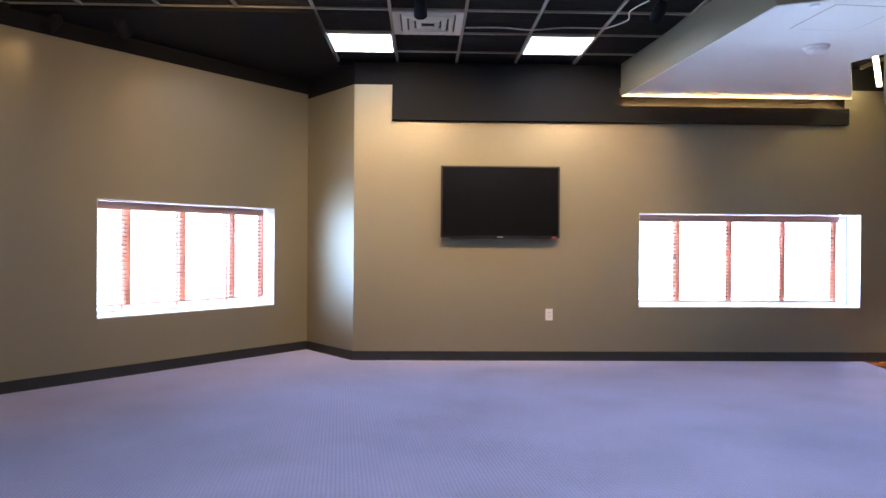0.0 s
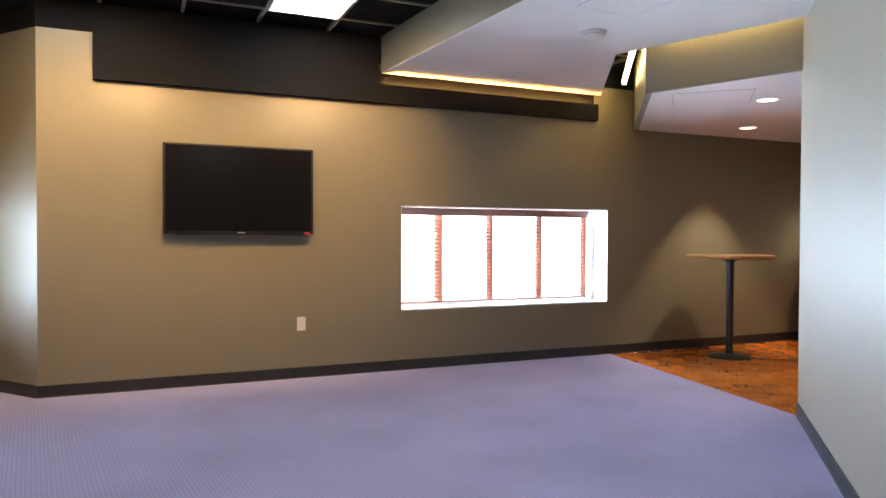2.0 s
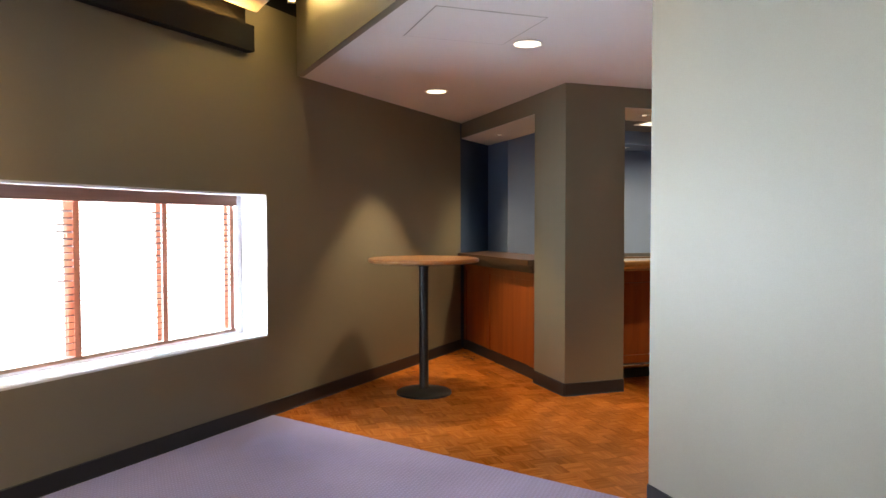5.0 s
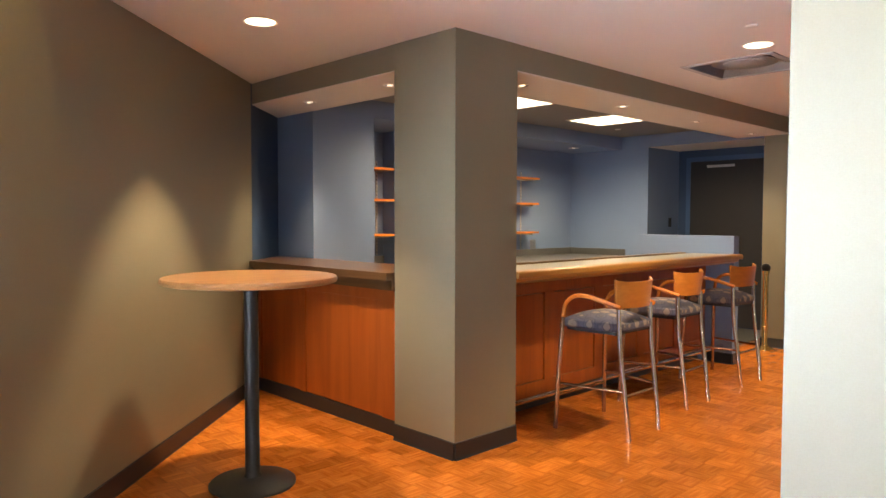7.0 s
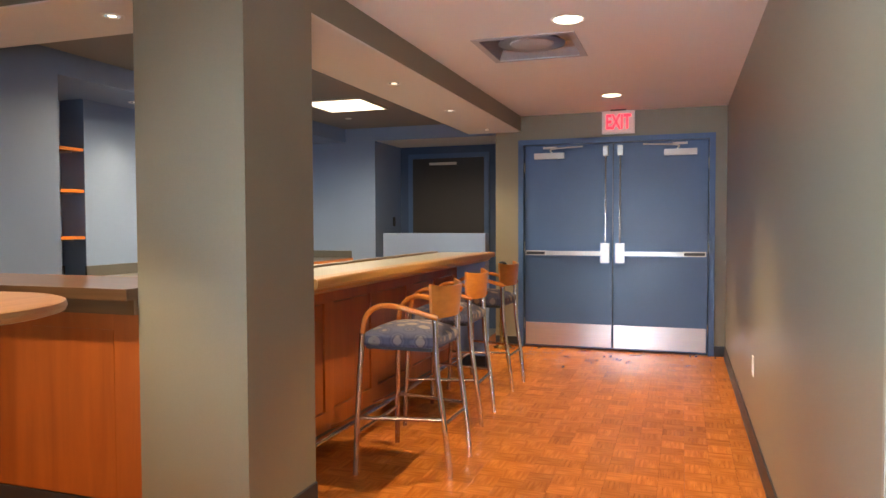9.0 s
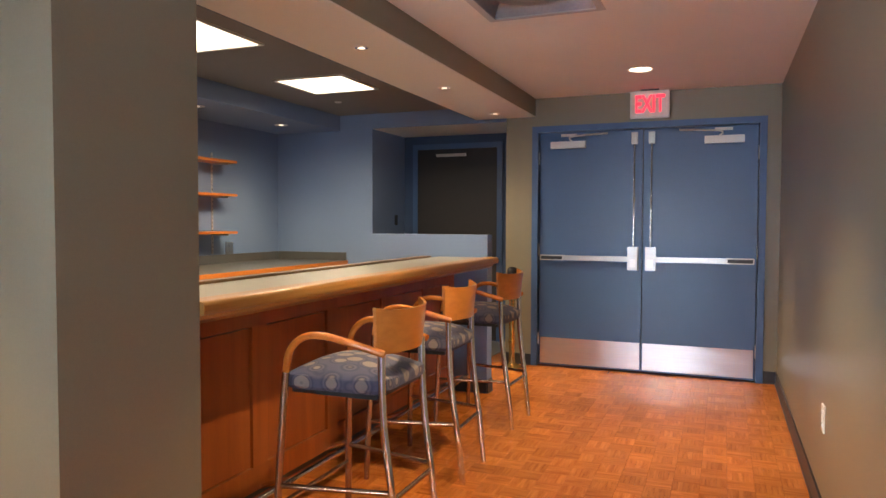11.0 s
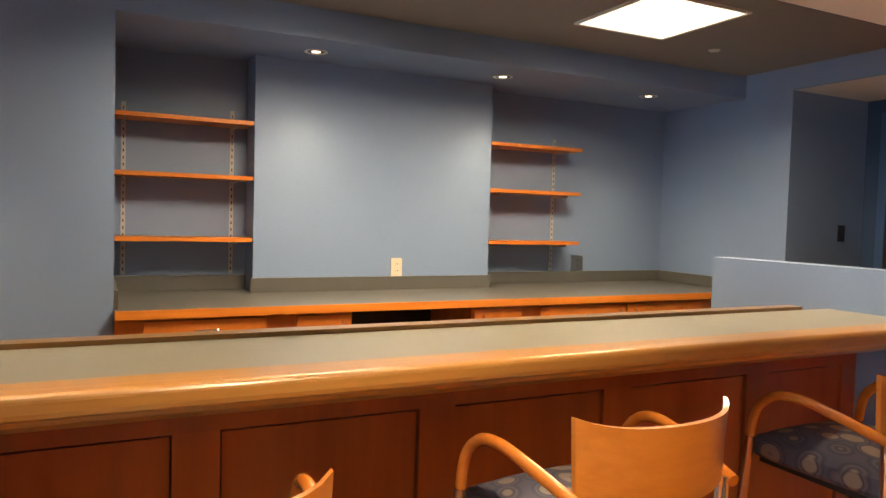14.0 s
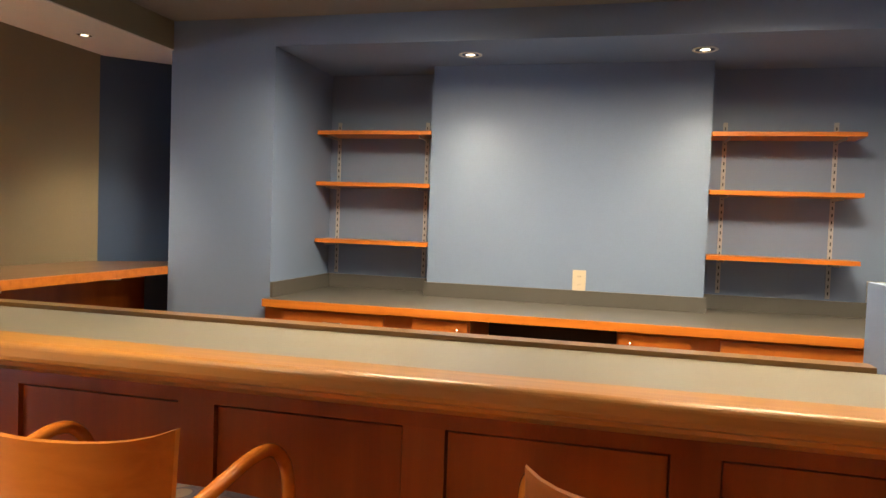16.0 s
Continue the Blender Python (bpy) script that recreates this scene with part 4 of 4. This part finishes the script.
# dark door in the recess
nf = thing("door_frame", "dark blue frame of the door in the recess", "door frame", kind="structure")
for y0, y1 in ((-0.56, -0.50), (-1.57, -1.51)):
    part("jamb", bm_box(14.93, 14.96, y0, y1, 0, 2.20, 0.003), DOORBLUE, nf)
part("head", bm_box(14.93, 14.96, -1.51, -0.56, 2.14, 2.20, 0.003), DOORBLUE, nf)
dd = thing("door_3", "closed dark door in the recess beside the bar", "door", kind="structure")
part("panel", bm_box(14.936, 14.95, -1.51, -0.56, 0.01, 2.14), DARKDOOR, dd)
part("closer", bm_box(14.90, 14.936, -1.15, -0.80, 2.055, 2.085, 0.004), ALUMINIUM, dd, "silver door closer arm")
bm = bmesh.new()
tube(bm, [(14.936, -0.64, 1.02), (14.88, -0.64, 1.02), (14.88, -0.75, 1.02)], 0.01, 10, 5)
part("door_handle", bm, STEEL, dd, smooth=True)
sw = thing("light_switch", "dark wall switch inside the door recess", "switch", pose(14.72, -0.385, 1.34))
part("plate", bm_box(-0.035, 0.035, -0.006, 0, -0.058, 0.058, 0.002), IRON, sw)

# ---- bar ----
bar = thing("bar_counter", "long cherry wood bar with raised panels and a grey top", "bar")
BX0, BX1 = 9.40, 12.66
BY = -1.86
part("carcass", bm_box(BX0, BX1, BY + 0.03, -1.74, 0.10, 1.0), CHERRY, bar)
part("toe_kick", bm_box(BX0, BX1, BY + 0.05, -1.74, 0.0, 0.10), BASE, bar, "black toe kick")
part("top_rail", bm_box(BX0, BX1, BY - 0.018, BY + 0.03, 0.850, 0.985, 0.003), CHERRY, bar)
part("bottom_rail", bm_box(BX0, BX1, BY - 0.018, BY + 0.03, 0.10, 0.21, 0.003), CHERRY, bar)
edges = [9.40, 9.60] + [v for k in range(1, 5) for v in (9.49 + 0.64 * k, 9.60 + 0.64 * k)] + [12.58, 12.66]
for a, b in zip(edges[0::2], edges[1::2]):
    part("stile", bm_box(a, b, BY - 0.018, BY + 0.03, 0.21, 0.850, 0.003), CHERRY, bar)
for a, b in zip(edges[1::2], edges[2::2]):
    part("panel", bm_box(a + 0.005, b - 0.005, BY - 0.006, BY + 0.03, 0.215, 0.842, 0.003), CHERRY, bar)
bm = bmesh.new()
prof = [(-2.125, 1.053), (-2.205, 1.055)]
prof += [(-2.222 - 0.018 * math.sin(a), 1.037 + 0.018 * math.cos(a)) for a in (0.2, 0.5, 0.8, 1.1, 1.4)]
prof += [(-2.240, 1.022), (-2.237, 1.012), (-2.230, 1.007), (-2.200, 1.005), (-2.195, 0.988), (-2.175, 0.978), (-2.155, 0.968), (-2.125, 0.966)]
for k, (x, s) in enumerate(((BX0 - 0.0, 1), (BX1, 1))):
    ring = [bm.verts.new((x, y, z)) for y, z in prof]
    if k == 0:
        first = ring
    bm.faces.new(ring if k else ring[::-1])
for i in range(len(prof)):
    j = (i + 1) % len(prof)
    bm.faces.new((first[i], first[j], ring[j], ring[i]))
part("nosing", bm, NOSING, bar, "glossy rounded wooden bar nosing")
part("bar_top", bm_box(BX0, BX1, -2.125, -1.75, 0.985, 1.049), LAMINATE, bar, "grey-green laminate bar top")
part("rear_trim", bm_box(BX0, 12.50, -1.75, -1.69, 0.985, 1.062, 0.006), TRIMWOOD, bar, "wooden trim along the back of the bar top")
part("rear_panel", bm_box(BX0, BX1, -1.74, -1.72, 0.0, 0.985), CHERRY, bar)

rail = thing("foot_rail", "chrome foot rail along the bar front", "foot rail")
bm = bmesh.new()
tube(bm, [(9.42, -2.06, 0.17), (12.64, -2.06, 0.17)], 0.02, 14)
part("rail", bm, CHROME, rail, smooth=True)
for x in (9.6, 10.2, 10.8, 11.4, 12.0, 12.5):
    bm = bmesh.new()
    tube(bm, [(x, -2.06, 0.17), (x, -1.97, 0.14), (x, BY + 0.05, 0.08)], 0.011, 10, 5)
    part("bracket", bm, CHROME, rail, smooth=True)

sb = thing("bar_return", "short cherry wood side of the bar with a dark counter", "bar")
SX = 8.915
bm = bmesh.new()
prism(bm, [(SX, -1.69), (9.05, -1.69), (9.05, 0.24), (SX, 0.115)], 0.10, 0.985)
part("carcass", bm, CHERRY, sb)
bm = bmesh.new()
prism(bm, [(SX - 0.012, -1.69), (9.05, -1.69), (9.05, 0.24), (SX - 0.012, 0.10)], 0.0, 0.10)
part("toe_kick", bm, BASE, sb, "black baseboard")
for a, b in ((-1.69, -1.52), (-0.62, -0.55), (0.02, 0.09)):
    part("stile", bm_box(SX - 0.012, SX, a, b, 0.10, 0.93, 0.003), CHERRY, sb)
part("top_rail", bm_box(SX - 0.012, SX, -1.52, 0.09, 0.86, 0.93, 0.003), CHERRY, sb)
for a, b in ((-1.51, -0.63), (-0.54, 0.01)):
    part("panel", bm_box(SX - 0.004, SX, a, b, 0.105, 0.855, 0.002), CHERRY, sb)
bm = bmesh.new()
prism(bm, [(8.80, -1.69), (9.37, -1.69), (9.37, 0.02), (9.37, 0.54), (8.80, 0.01)], 1.0, 1.047)
bevel(bm, 0.012, 3)
part("counter", bm, DARKWOOD, sb, "dark brown wooden counter")
part("counter_edge", bm_box(9.37, 9.39, -1.69, -0.002, 1.002, 1.046, 0.004), EDGE, sb, "light wooden counter edge")
bm = bmesh.new()
box(bm, 8.84, SX, -1.69, 0.03, 0.935, 1.0)
bevel(bm, 0.01, 2)
part("moulding", bm, DARKWOOD, sb, "dark wooden moulding under the counter")
for y in (-1.1, -0.35):
    part("bracket", bm_box(9.26, 9.34, y - 0.02, y + 0.02, 0.985, 1.0), OFFWHITE, sb, "white bracket under the counter")

# ---- back bar ----
bc = thing("back_counter_top", "dark grey laminate back counter top with orange wood edge", "worktop")
CF = -0.07
bm = bmesh.new()
prism(bm, [(10.042, CF), (14.148, CF), (14.148, 0.798), (12.382, 0.798), (12.382, 0.563), (10.788, 0.563), (10.788, 0.798), (10.042, 0.798)], 0.866, 0.904)
part("top", bm, DARKLAM, bc)
part("front_edge", bm_box(10.042, 14.148, CF - 0.02, CF, 0.864, 0.905, 0.004), EDGE, bc, "orange wood front edge")
for x0, x1, y0, y1 in ((10.042, 10.788, 0.782, 0.799), (10.775, 12.395, 0.546, 0.564), (12.382, 14.13, 0.782, 0.799), (14.13, 14.148, CF, 0.799), (10.042, 10.058, 0.0, 0.782)):
    part("backsplash", bm_box(x0, x1, y0, y1, 0.904, 0.990, 0.003), DARKLAM, bc, "dark grey laminate backsplash")


def base_unit(x0, x1, kind, label):
    ob = thing("base_cabinet", label, "cabinet", group="cabinets under the back counter")
    if kind == "open":
        # shade inside the gap is put in as a black back and floor
        bm = bmesh.new()
        box(bm, x0, x1, 0.5, 0.545, 0.1, 0.864)
        box(bm, x0, x1, CF + 0.03, 0.5, 0.1, 0.12)
        part("body", bm, PLASTIC, ob, "black back and floor painting the shade of the empty opening")
        return ob
    part("body", bm_box(x0, x1, CF + 0.02, 0.545, 0.1, 0.864), CHERRY2, ob)
    part("plinth", bm_box(x0, x1, CF + 0.08, 0.5, 0.0, 0.1), BASE, ob)
    if kind == "filler":
        return ob
    drawers = [(0.67, 0.848)] if kind == "drawer" else []
    low = 0.66 if drawers else 0.848
    for a, b in drawers:
        fr_ = part("drawer_front", bm_box(x0 + 0.01, x1 - 0.01, CF, CF + 0.02, a, b, 0.003), CHERRY2, ob)
        bm = bmesh.new()
        c = (x0 + x1) / 2
        tube(bm, [(c - 0.05, CF, 0.80), (c - 0.045, CF - 0.025, 0.80), (c + 0.045, CF - 0.025, 0.80), (c + 0.05, CF, 0.80)], 0.005, 8, 4)
        part("handle", bm, CHROME, fr_, "chrome handle", True)
    dr = part("door", bm_box(x0 + 0.01, x1 - 0.01, CF, CF + 0.02, 0.11, low, 0.003), CHERRY2, ob)
    bm = bmesh.new()
    hx = x1 - 0.06 if kind != "right" else x0 + 0.06
    tube(bm, [(hx, CF, low - 0.04), (hx, CF - 0.025, low - 0.045), (hx, CF - 0.025, low - 0.125), (hx, CF, low - 0.13)], 0.005, 8, 4)
    part("handle", bm, CHROME, dr, "chrome handle", True)
    return ob


CHERRY2 = wood("orange_cabinet_veneer", (0.46, 0.125, 0.016), (0.60, 0.18, 0.03), 0.4, 0.2, (8, 8, 0.8), 0.04)
for x0, x1, k, lab in ((10.042, 10.155, "filler", "narrow orange wood filler panel"), (10.155, 10.745, "drawer", "orange wood base cabinet with a drawer"), (10.745, 10.885, "filler", "narrow orange wood filler panel"), (10.885, 11.195, "left", "orange wood base cabinet with a chrome handle"), (11.195, 11.925, "open", "open dark gap under the counter"), (11.925, 12.275, "right", "orange wood base cabinet with a chrome handle"), (12.275, 12.385, "filler", "narrow orange wood filler panel"), (12.385, 13.07, "left", "wide orange wood base cabinet with a chrome handle"), (13.07, 13.75, "right", "wide orange wood base cabinet"), (13.75, 14.148, "filler", "plain orange wood end panel")):
    base_unit(x0, x1, k, lab)


def shelf(x0, x1, z, label, group):
    ob = thing("wall_shelf", label, "shelf", group=group)
    part("board", bm_box(x0, x1, 0.567, 0.79, z - 0.024, z, 0.003), EDGE, ob)
    return ob


def standard(x, label):
    ob = thing("shelf_standard", label, "shelf bracket", group="shelf standards")
    bm = bmesh.new()
    box(bm, x - 0.012, x + 0.012, 0.794, 0.80, 1.0, 1.985)
    part("channel", bm, GREYMETAL, ob)
    bm = bmesh.new()
    for k in range(24):
        z = 1.02 + 0.04 * k
        box(bm, x - 0.003, x + 0.003, 0.7925, 0.794, z, z + 0.018)
    tagged(part("slots", bm, PLASTIC, ob, "dark slots"), kind="stuff")
    for z in (1.905, 1.585, 1.225):
        bm = bmesh.new()
        prism(bm, [(x - 0.003, 0.60), (x + 0.003, 0.60), (x + 0.003, 0.794), (x - 0.003, 0.794)], z - 0.040, z - 0.0245)
        part("bracket", bm, GREYMETAL, ob)
    return ob


for z in (1.905, 1.585, 1.225):
    shelf(10.044, 10.785, z, "empty orange wood shelf in the wall niche", "shelves in the niche")
    shelf(12.385, 13.15, z, "empty orange wood shelf beside the wall panel", "shelves beside the panel")
for x in (10.10, 10.70, 12.48, 13.06):
    standard(x, "slotted steel shelf standard on the blue wall")

# ---- high table ----
tb = thing("high_table", "tall round pedestal table with a wooden top, standing on the parquet", "table", pose(7.86, -1.74, 0.0))
bm = bmesh.new()
lathe(bm, [(0.02, 1.048), (0.415, 1.048), (0.437, 1.054), (0.443, 1.068), (0.438, 1.082), (0.425, 1.086), (0.02, 1.086)], n=64)
part("tabletop", bm, TABLEWOOD, tb, "round brown wooden tabletop", True)
bm = bmesh.new()
lathe(bm, [(0.09, 1.048), (0.09, 1.04), (0.04, 1.018), (0.037, 0.98), (0.037, 0.06), (0.05, 0.04)], n=28)
part("pedestal", bm, IRON, tb, "black steel post", True)
bm = bmesh.new()
lathe(bm, [(0.22, 0.0), (0.22, 0.012), (0.21, 0.02), (0.10, 0.036), (0.05, 0.045)], n=44)
part("base_plate", bm, IRON, tb, "round black cast base", True)


# ---- bar stools ----
def bar_stool(m):
    ob = thing("bar_stool", "bar stool with patterned seat, bent wooden arms and chrome legs", "bar stool", m, "stools along the bar")
    bm = bmesh.new()
    n = 14
    grid = {}
    for layer, (zb, dome, sh) in enumerate(((0.670, 0.0, 0.94), (0.685, 0.0, 1.0), (0.715, 0.0, 1.0), (0.725, 0.055, 0.985))):
        for i in range(n + 1):
            for j in range(n + 1):
                if layer in (1, 2) and 0 < i < n and 0 < j < n:
                    continue
                u, v = i / n * 2 - 1, j / n * 2 - 1
                w = 0.222 + 0.012 * v
                k = 0.93 + 0.07 * (1 - (u * v) ** 4)
                z = zb + dome * (1 - abs(u) ** 3.0) * (1 - abs(v) ** 3.0)
                grid[layer, i, j] = bm.verts.new((u * w * sh * k, v * 0.225 * sh * k + 0.015, z))
    for i in range(n):
        for j in range(n):
            bm.faces.new([grid[3, i, j], grid[3, i + 1, j], grid[3, i + 1, j + 1], grid[3, i, j + 1]])
            bm.faces.new([grid[0, i, j], grid[0, i, j + 1], grid[0, i + 1, j + 1], grid[0, i + 1, j]])
    ringpos = [(i, 0) for i in range(n)] + [(n, j) for j in range(n)] + [(i, n) for i in range(n, 0, -1)] + [(0, j) for j in range(n, 0, -1)]
    for layer in range(3):
        for k in range(len(ringpos)):
            a, b = ringpos[k], ringpos[(k + 1) % len(ringpos)]
            bm.faces.new([grid[(layer, *a)], grid[(layer, *b)], grid[(layer + 1, *b)], grid[(layer + 1, *a)]])
    part("seat", bm, FABRIC, ob, "seat cushion in blue fabric with pale ovals", True)
    part("seat_frame", bm_box(-0.20, 0.20, -0.17, 0.20, 0.652, 0.670, 0.004), IRON, ob)
    for s in (-1, 1):
        bm = bmesh.new()
        tube(bm, [(s * 0.285, 0.225, 0.0), (s * 0.270, 0.215, 0.35), (s * 0.252, 0.202, 0.66), (s * 0.248, 0.197, 0.74)], 0.0145, 14)
        part("leg", bm, STEELBROWN, ob, "bronze tinted front leg", True)
        bm = bmesh.new()
        tube(bm, [(s * 0.248, 0.197, 0.74), (s * 0.246, 0.178, 0.825), (s * 0.243, 0.120, 0.878), (s * 0.238, 0.04, 0.888), (s * 0.226, -0.06, 0.868), (s * 0.208, -0.17, 0.838), (s * 0.202, -0.205, 0.828)], 0.0145, 14)
        part("armrest", bm, ARMWOOD, ob, "bent orange wooden armrest", True)
        bm = bmesh.new()
        tube(bm, [(s * 0.178, -0.262, 0.0), (s * 0.185, -0.235, 0.25), (s * 0.188, -0.195, 0.55), (s * 0.188, -0.185, 0.77), (s * 0.188, -0.186, 0.838)], 0.0155, 14)
        part("leg", bm, CHROME, ob, "curved chrome back leg", True)
        bm = bmesh.new()
        tube(bm, [(s * 0.272, 0.217, 0.30), (s * 0.187, -0.228, 0.30)], 0.0105, 10)
        part("stretcher", bm, STEELBROWN, ob, smooth=True)
    for y, x, z in ((0.219, 0.272, 0.22), (-0.228, 0.184, 0.27)):
        bm = bmesh.new()
        tube(bm, [(-x, y, z), (x, y, z)], 0.0105, 10)
        part("stretcher", bm, STEELBROWN, ob, smooth=True)
    bm = bmesh.new()
    rows = []
    for j in range(9):
        v = j / 8
        row = []
        for i in range(17):
            u = i / 16 * 2 - 1
            x = u * (0.202 + 0.008 * v)
            z = 0.822 + v * 0.166 + 0.014 * v * u ** 6
            y = -0.228 - 0.018 * v + 0.066 * u * u + 0.02 * v * u ** 6
            row.append((x, y, z))
        rows.append(row)
    front = [[bm.verts.new(p) for p in r] for r in rows]
    rear = [[bm.verts.new((p[0], p[1] - 0.013, p[2])) for p in r] for r in rows]
    for j in range(8):
        for i in range(16):
            bm.faces.new((front[j][i], front[j][i + 1], front[j + 1][i + 1], front[j + 1][i]))
            bm.faces.new((rear[j][i], rear[j + 1][i], rear[j + 1][i + 1], rear[j][i + 1]))
    for i in range(16):
        bm.faces.new((front[0][i], rear[0][i], rear[0][i + 1], front[0][i + 1]))
        bm.faces.new((front[8][i], front[8][i + 1], rear[8][i + 1], rear[8][i]))
    for j in range(8):
        bm.faces.new((front[j][0], front[j + 1][0], rear[j + 1][0], rear[j][0]))
        bm.faces.new((front[j][16], rear[j][16], rear[j + 1][16], front[j + 1][16]))
    part("backrest", bm, STOOLWOOD, ob, "curved orange plywood backrest", True)
    return ob


STEELBROWN = mat("bronze_tube", (0.42, 0.27, 0.17), 0.22, 0.85, var=0.05)
stool = bar_stool(pose(10.075, -2.46, 0.0))
copy_thing(stool, pose(11.0, -2.36, 0.0, 0, 0, 1.5))
copy_thing(stool, pose(12.01, -2.34, 0.0, 0, 0, -2))

# brass post
st = thing("brass_post", "brass stanchion post with a black cap beside the doors", "stanchion", pose(13.66, -2.06, 0))
bm = bmesh.new()
lathe(bm, [(0.10, 0.0), (0.10, 0.012), (0.06, 0.03), (0.032, 0.05), (0.028, 0.07), (0.028, 0.22), (0.036, 0.225), (0.036, 0.25), (0.028, 0.255), (0.028, 0.80), (0.036, 0.805), (0.036, 0.84)], n=28)
part("post", bm, BRASS, st, "polished brass post", True)
bm = bmesh.new()
lathe(bm, [(0.04, 0.84), (0.048, 0.86), (0.046, 0.89), (0.03, 0.912), (0.01, 0.918)], n=28)
part("cap", bm, PLASTIC, st, "round black cap", True)

# ---- parquet blocks (last) ----
Q = 0.1285


def finger_block():
    verts, faces = [], []
    w = Q / 5
    for i in range(5):
        x0, x1 = -Q / 2 + i * w + 0.0001, -Q / 2 + (i + 1) * w - 0.0001
        y0, y1 = -Q / 2 + 0.0004, Q / 2 - 0.0004
        b = len(verts)
        c = 0.0002
        verts += [(x0, y0, -0.012), (x1, y0, -0.012), (x1, y1, -0.012), (x0, y1, -0.012), (x0 + c, y0 + c, 0), (x1 - c, y0 + c, 0), (x1 - c, y1 - c, 0), (x0 + c, y1 - c, 0)]
        faces += [(b + 4, b + 5, b + 6, b + 7), (b, b + 1, b + 5, b + 4), (b + 1, b + 2, b + 6, b + 5), (b + 2, b + 3, b + 7, b + 6), (b + 3, b, b + 4, b + 7)]
    return verts, faces


PARQUET_X = parquet_material("parquet_oak_cross", (6, 60, 20))
bv, bf = finger_block()
block_mesh = bpy.data.meshes.new("parquet_block")
block_mesh.from_pydata(bv, [], bf)
block_mesh.polygons.foreach_set("use_smooth", [False] * len(bf))
block_mesh.materials.append(PARQUET)
floor_ob = tagged(new("floor_parquet"), "glossy orange oak parquet in a basket pattern", "floor", "", "structure")
far_v, far_f, far_m = [], [], []
made = 0
for i in range(-15, 60):
    for j in range(-1, 40):
        x, y = 8.19 + Q * (i + 0.5), -4.25 + Q * (j + 0.5)
        if x > 13.9 or x < 6.4:
            continue
        away = (Vector((x, y, 0)) - CORNER).dot(INWARD)
        if away < -0.06:
            continue
        # keep to the passage side of the carpet edge
        side = (EDGE_B.x - EDGE_A.x) * (y - EDGE_A.y) - (EDGE_B.y - EDGE_A.y) * (x - EDGE_A.x)
        if side < -0.32:
            continue
        if x > 8.95 and y > -1.78 or x > 9.02 and y > -1.72 or y < -4.3:
            continue
        turn = 90 * ((i + j) % 2) + 180 * random.randint(0, 1)
        if 8.25 < x < 11.2 and y < -2.25 and made < 300:
            ob = new("parquet_block", block_mesh)
            ob.parent = floor_ob
            ob.matrix_basis = pose(x, y, 0.0, 0, 0, turn)
            made += 1
        else:
            m = pose(x, y, 0.0, 0, 0, turn)
            b = len(far_v)
            far_v += [tuple(m @ Vector(v)) for v in bv]
            far_f += [tuple(b + k for k in f) for f in bf]
            far_m += [(i + j) % 2] * len(bf)
rest = bpy.data.meshes.new("parquet_rest")
rest.from_pydata(far_v, [], far_f)
rest.polygons.foreach_set("use_smooth", [False] * len(far_f))
rest.materials.append(PARQUET)
rest.materials.append(PARQUET_X)
rest.polygons.foreach_set("material_index", far_m)
ro = tagged(new("parquet_rest", rest), "", "", "", "stuff")
ro.parent = floor_ob
structure("floor_bar", bm_box(9.05, 14.95, -1.72, 0.8, -0.012, 0.0), DARKLAM, "dark floor behind the bar", "floor")
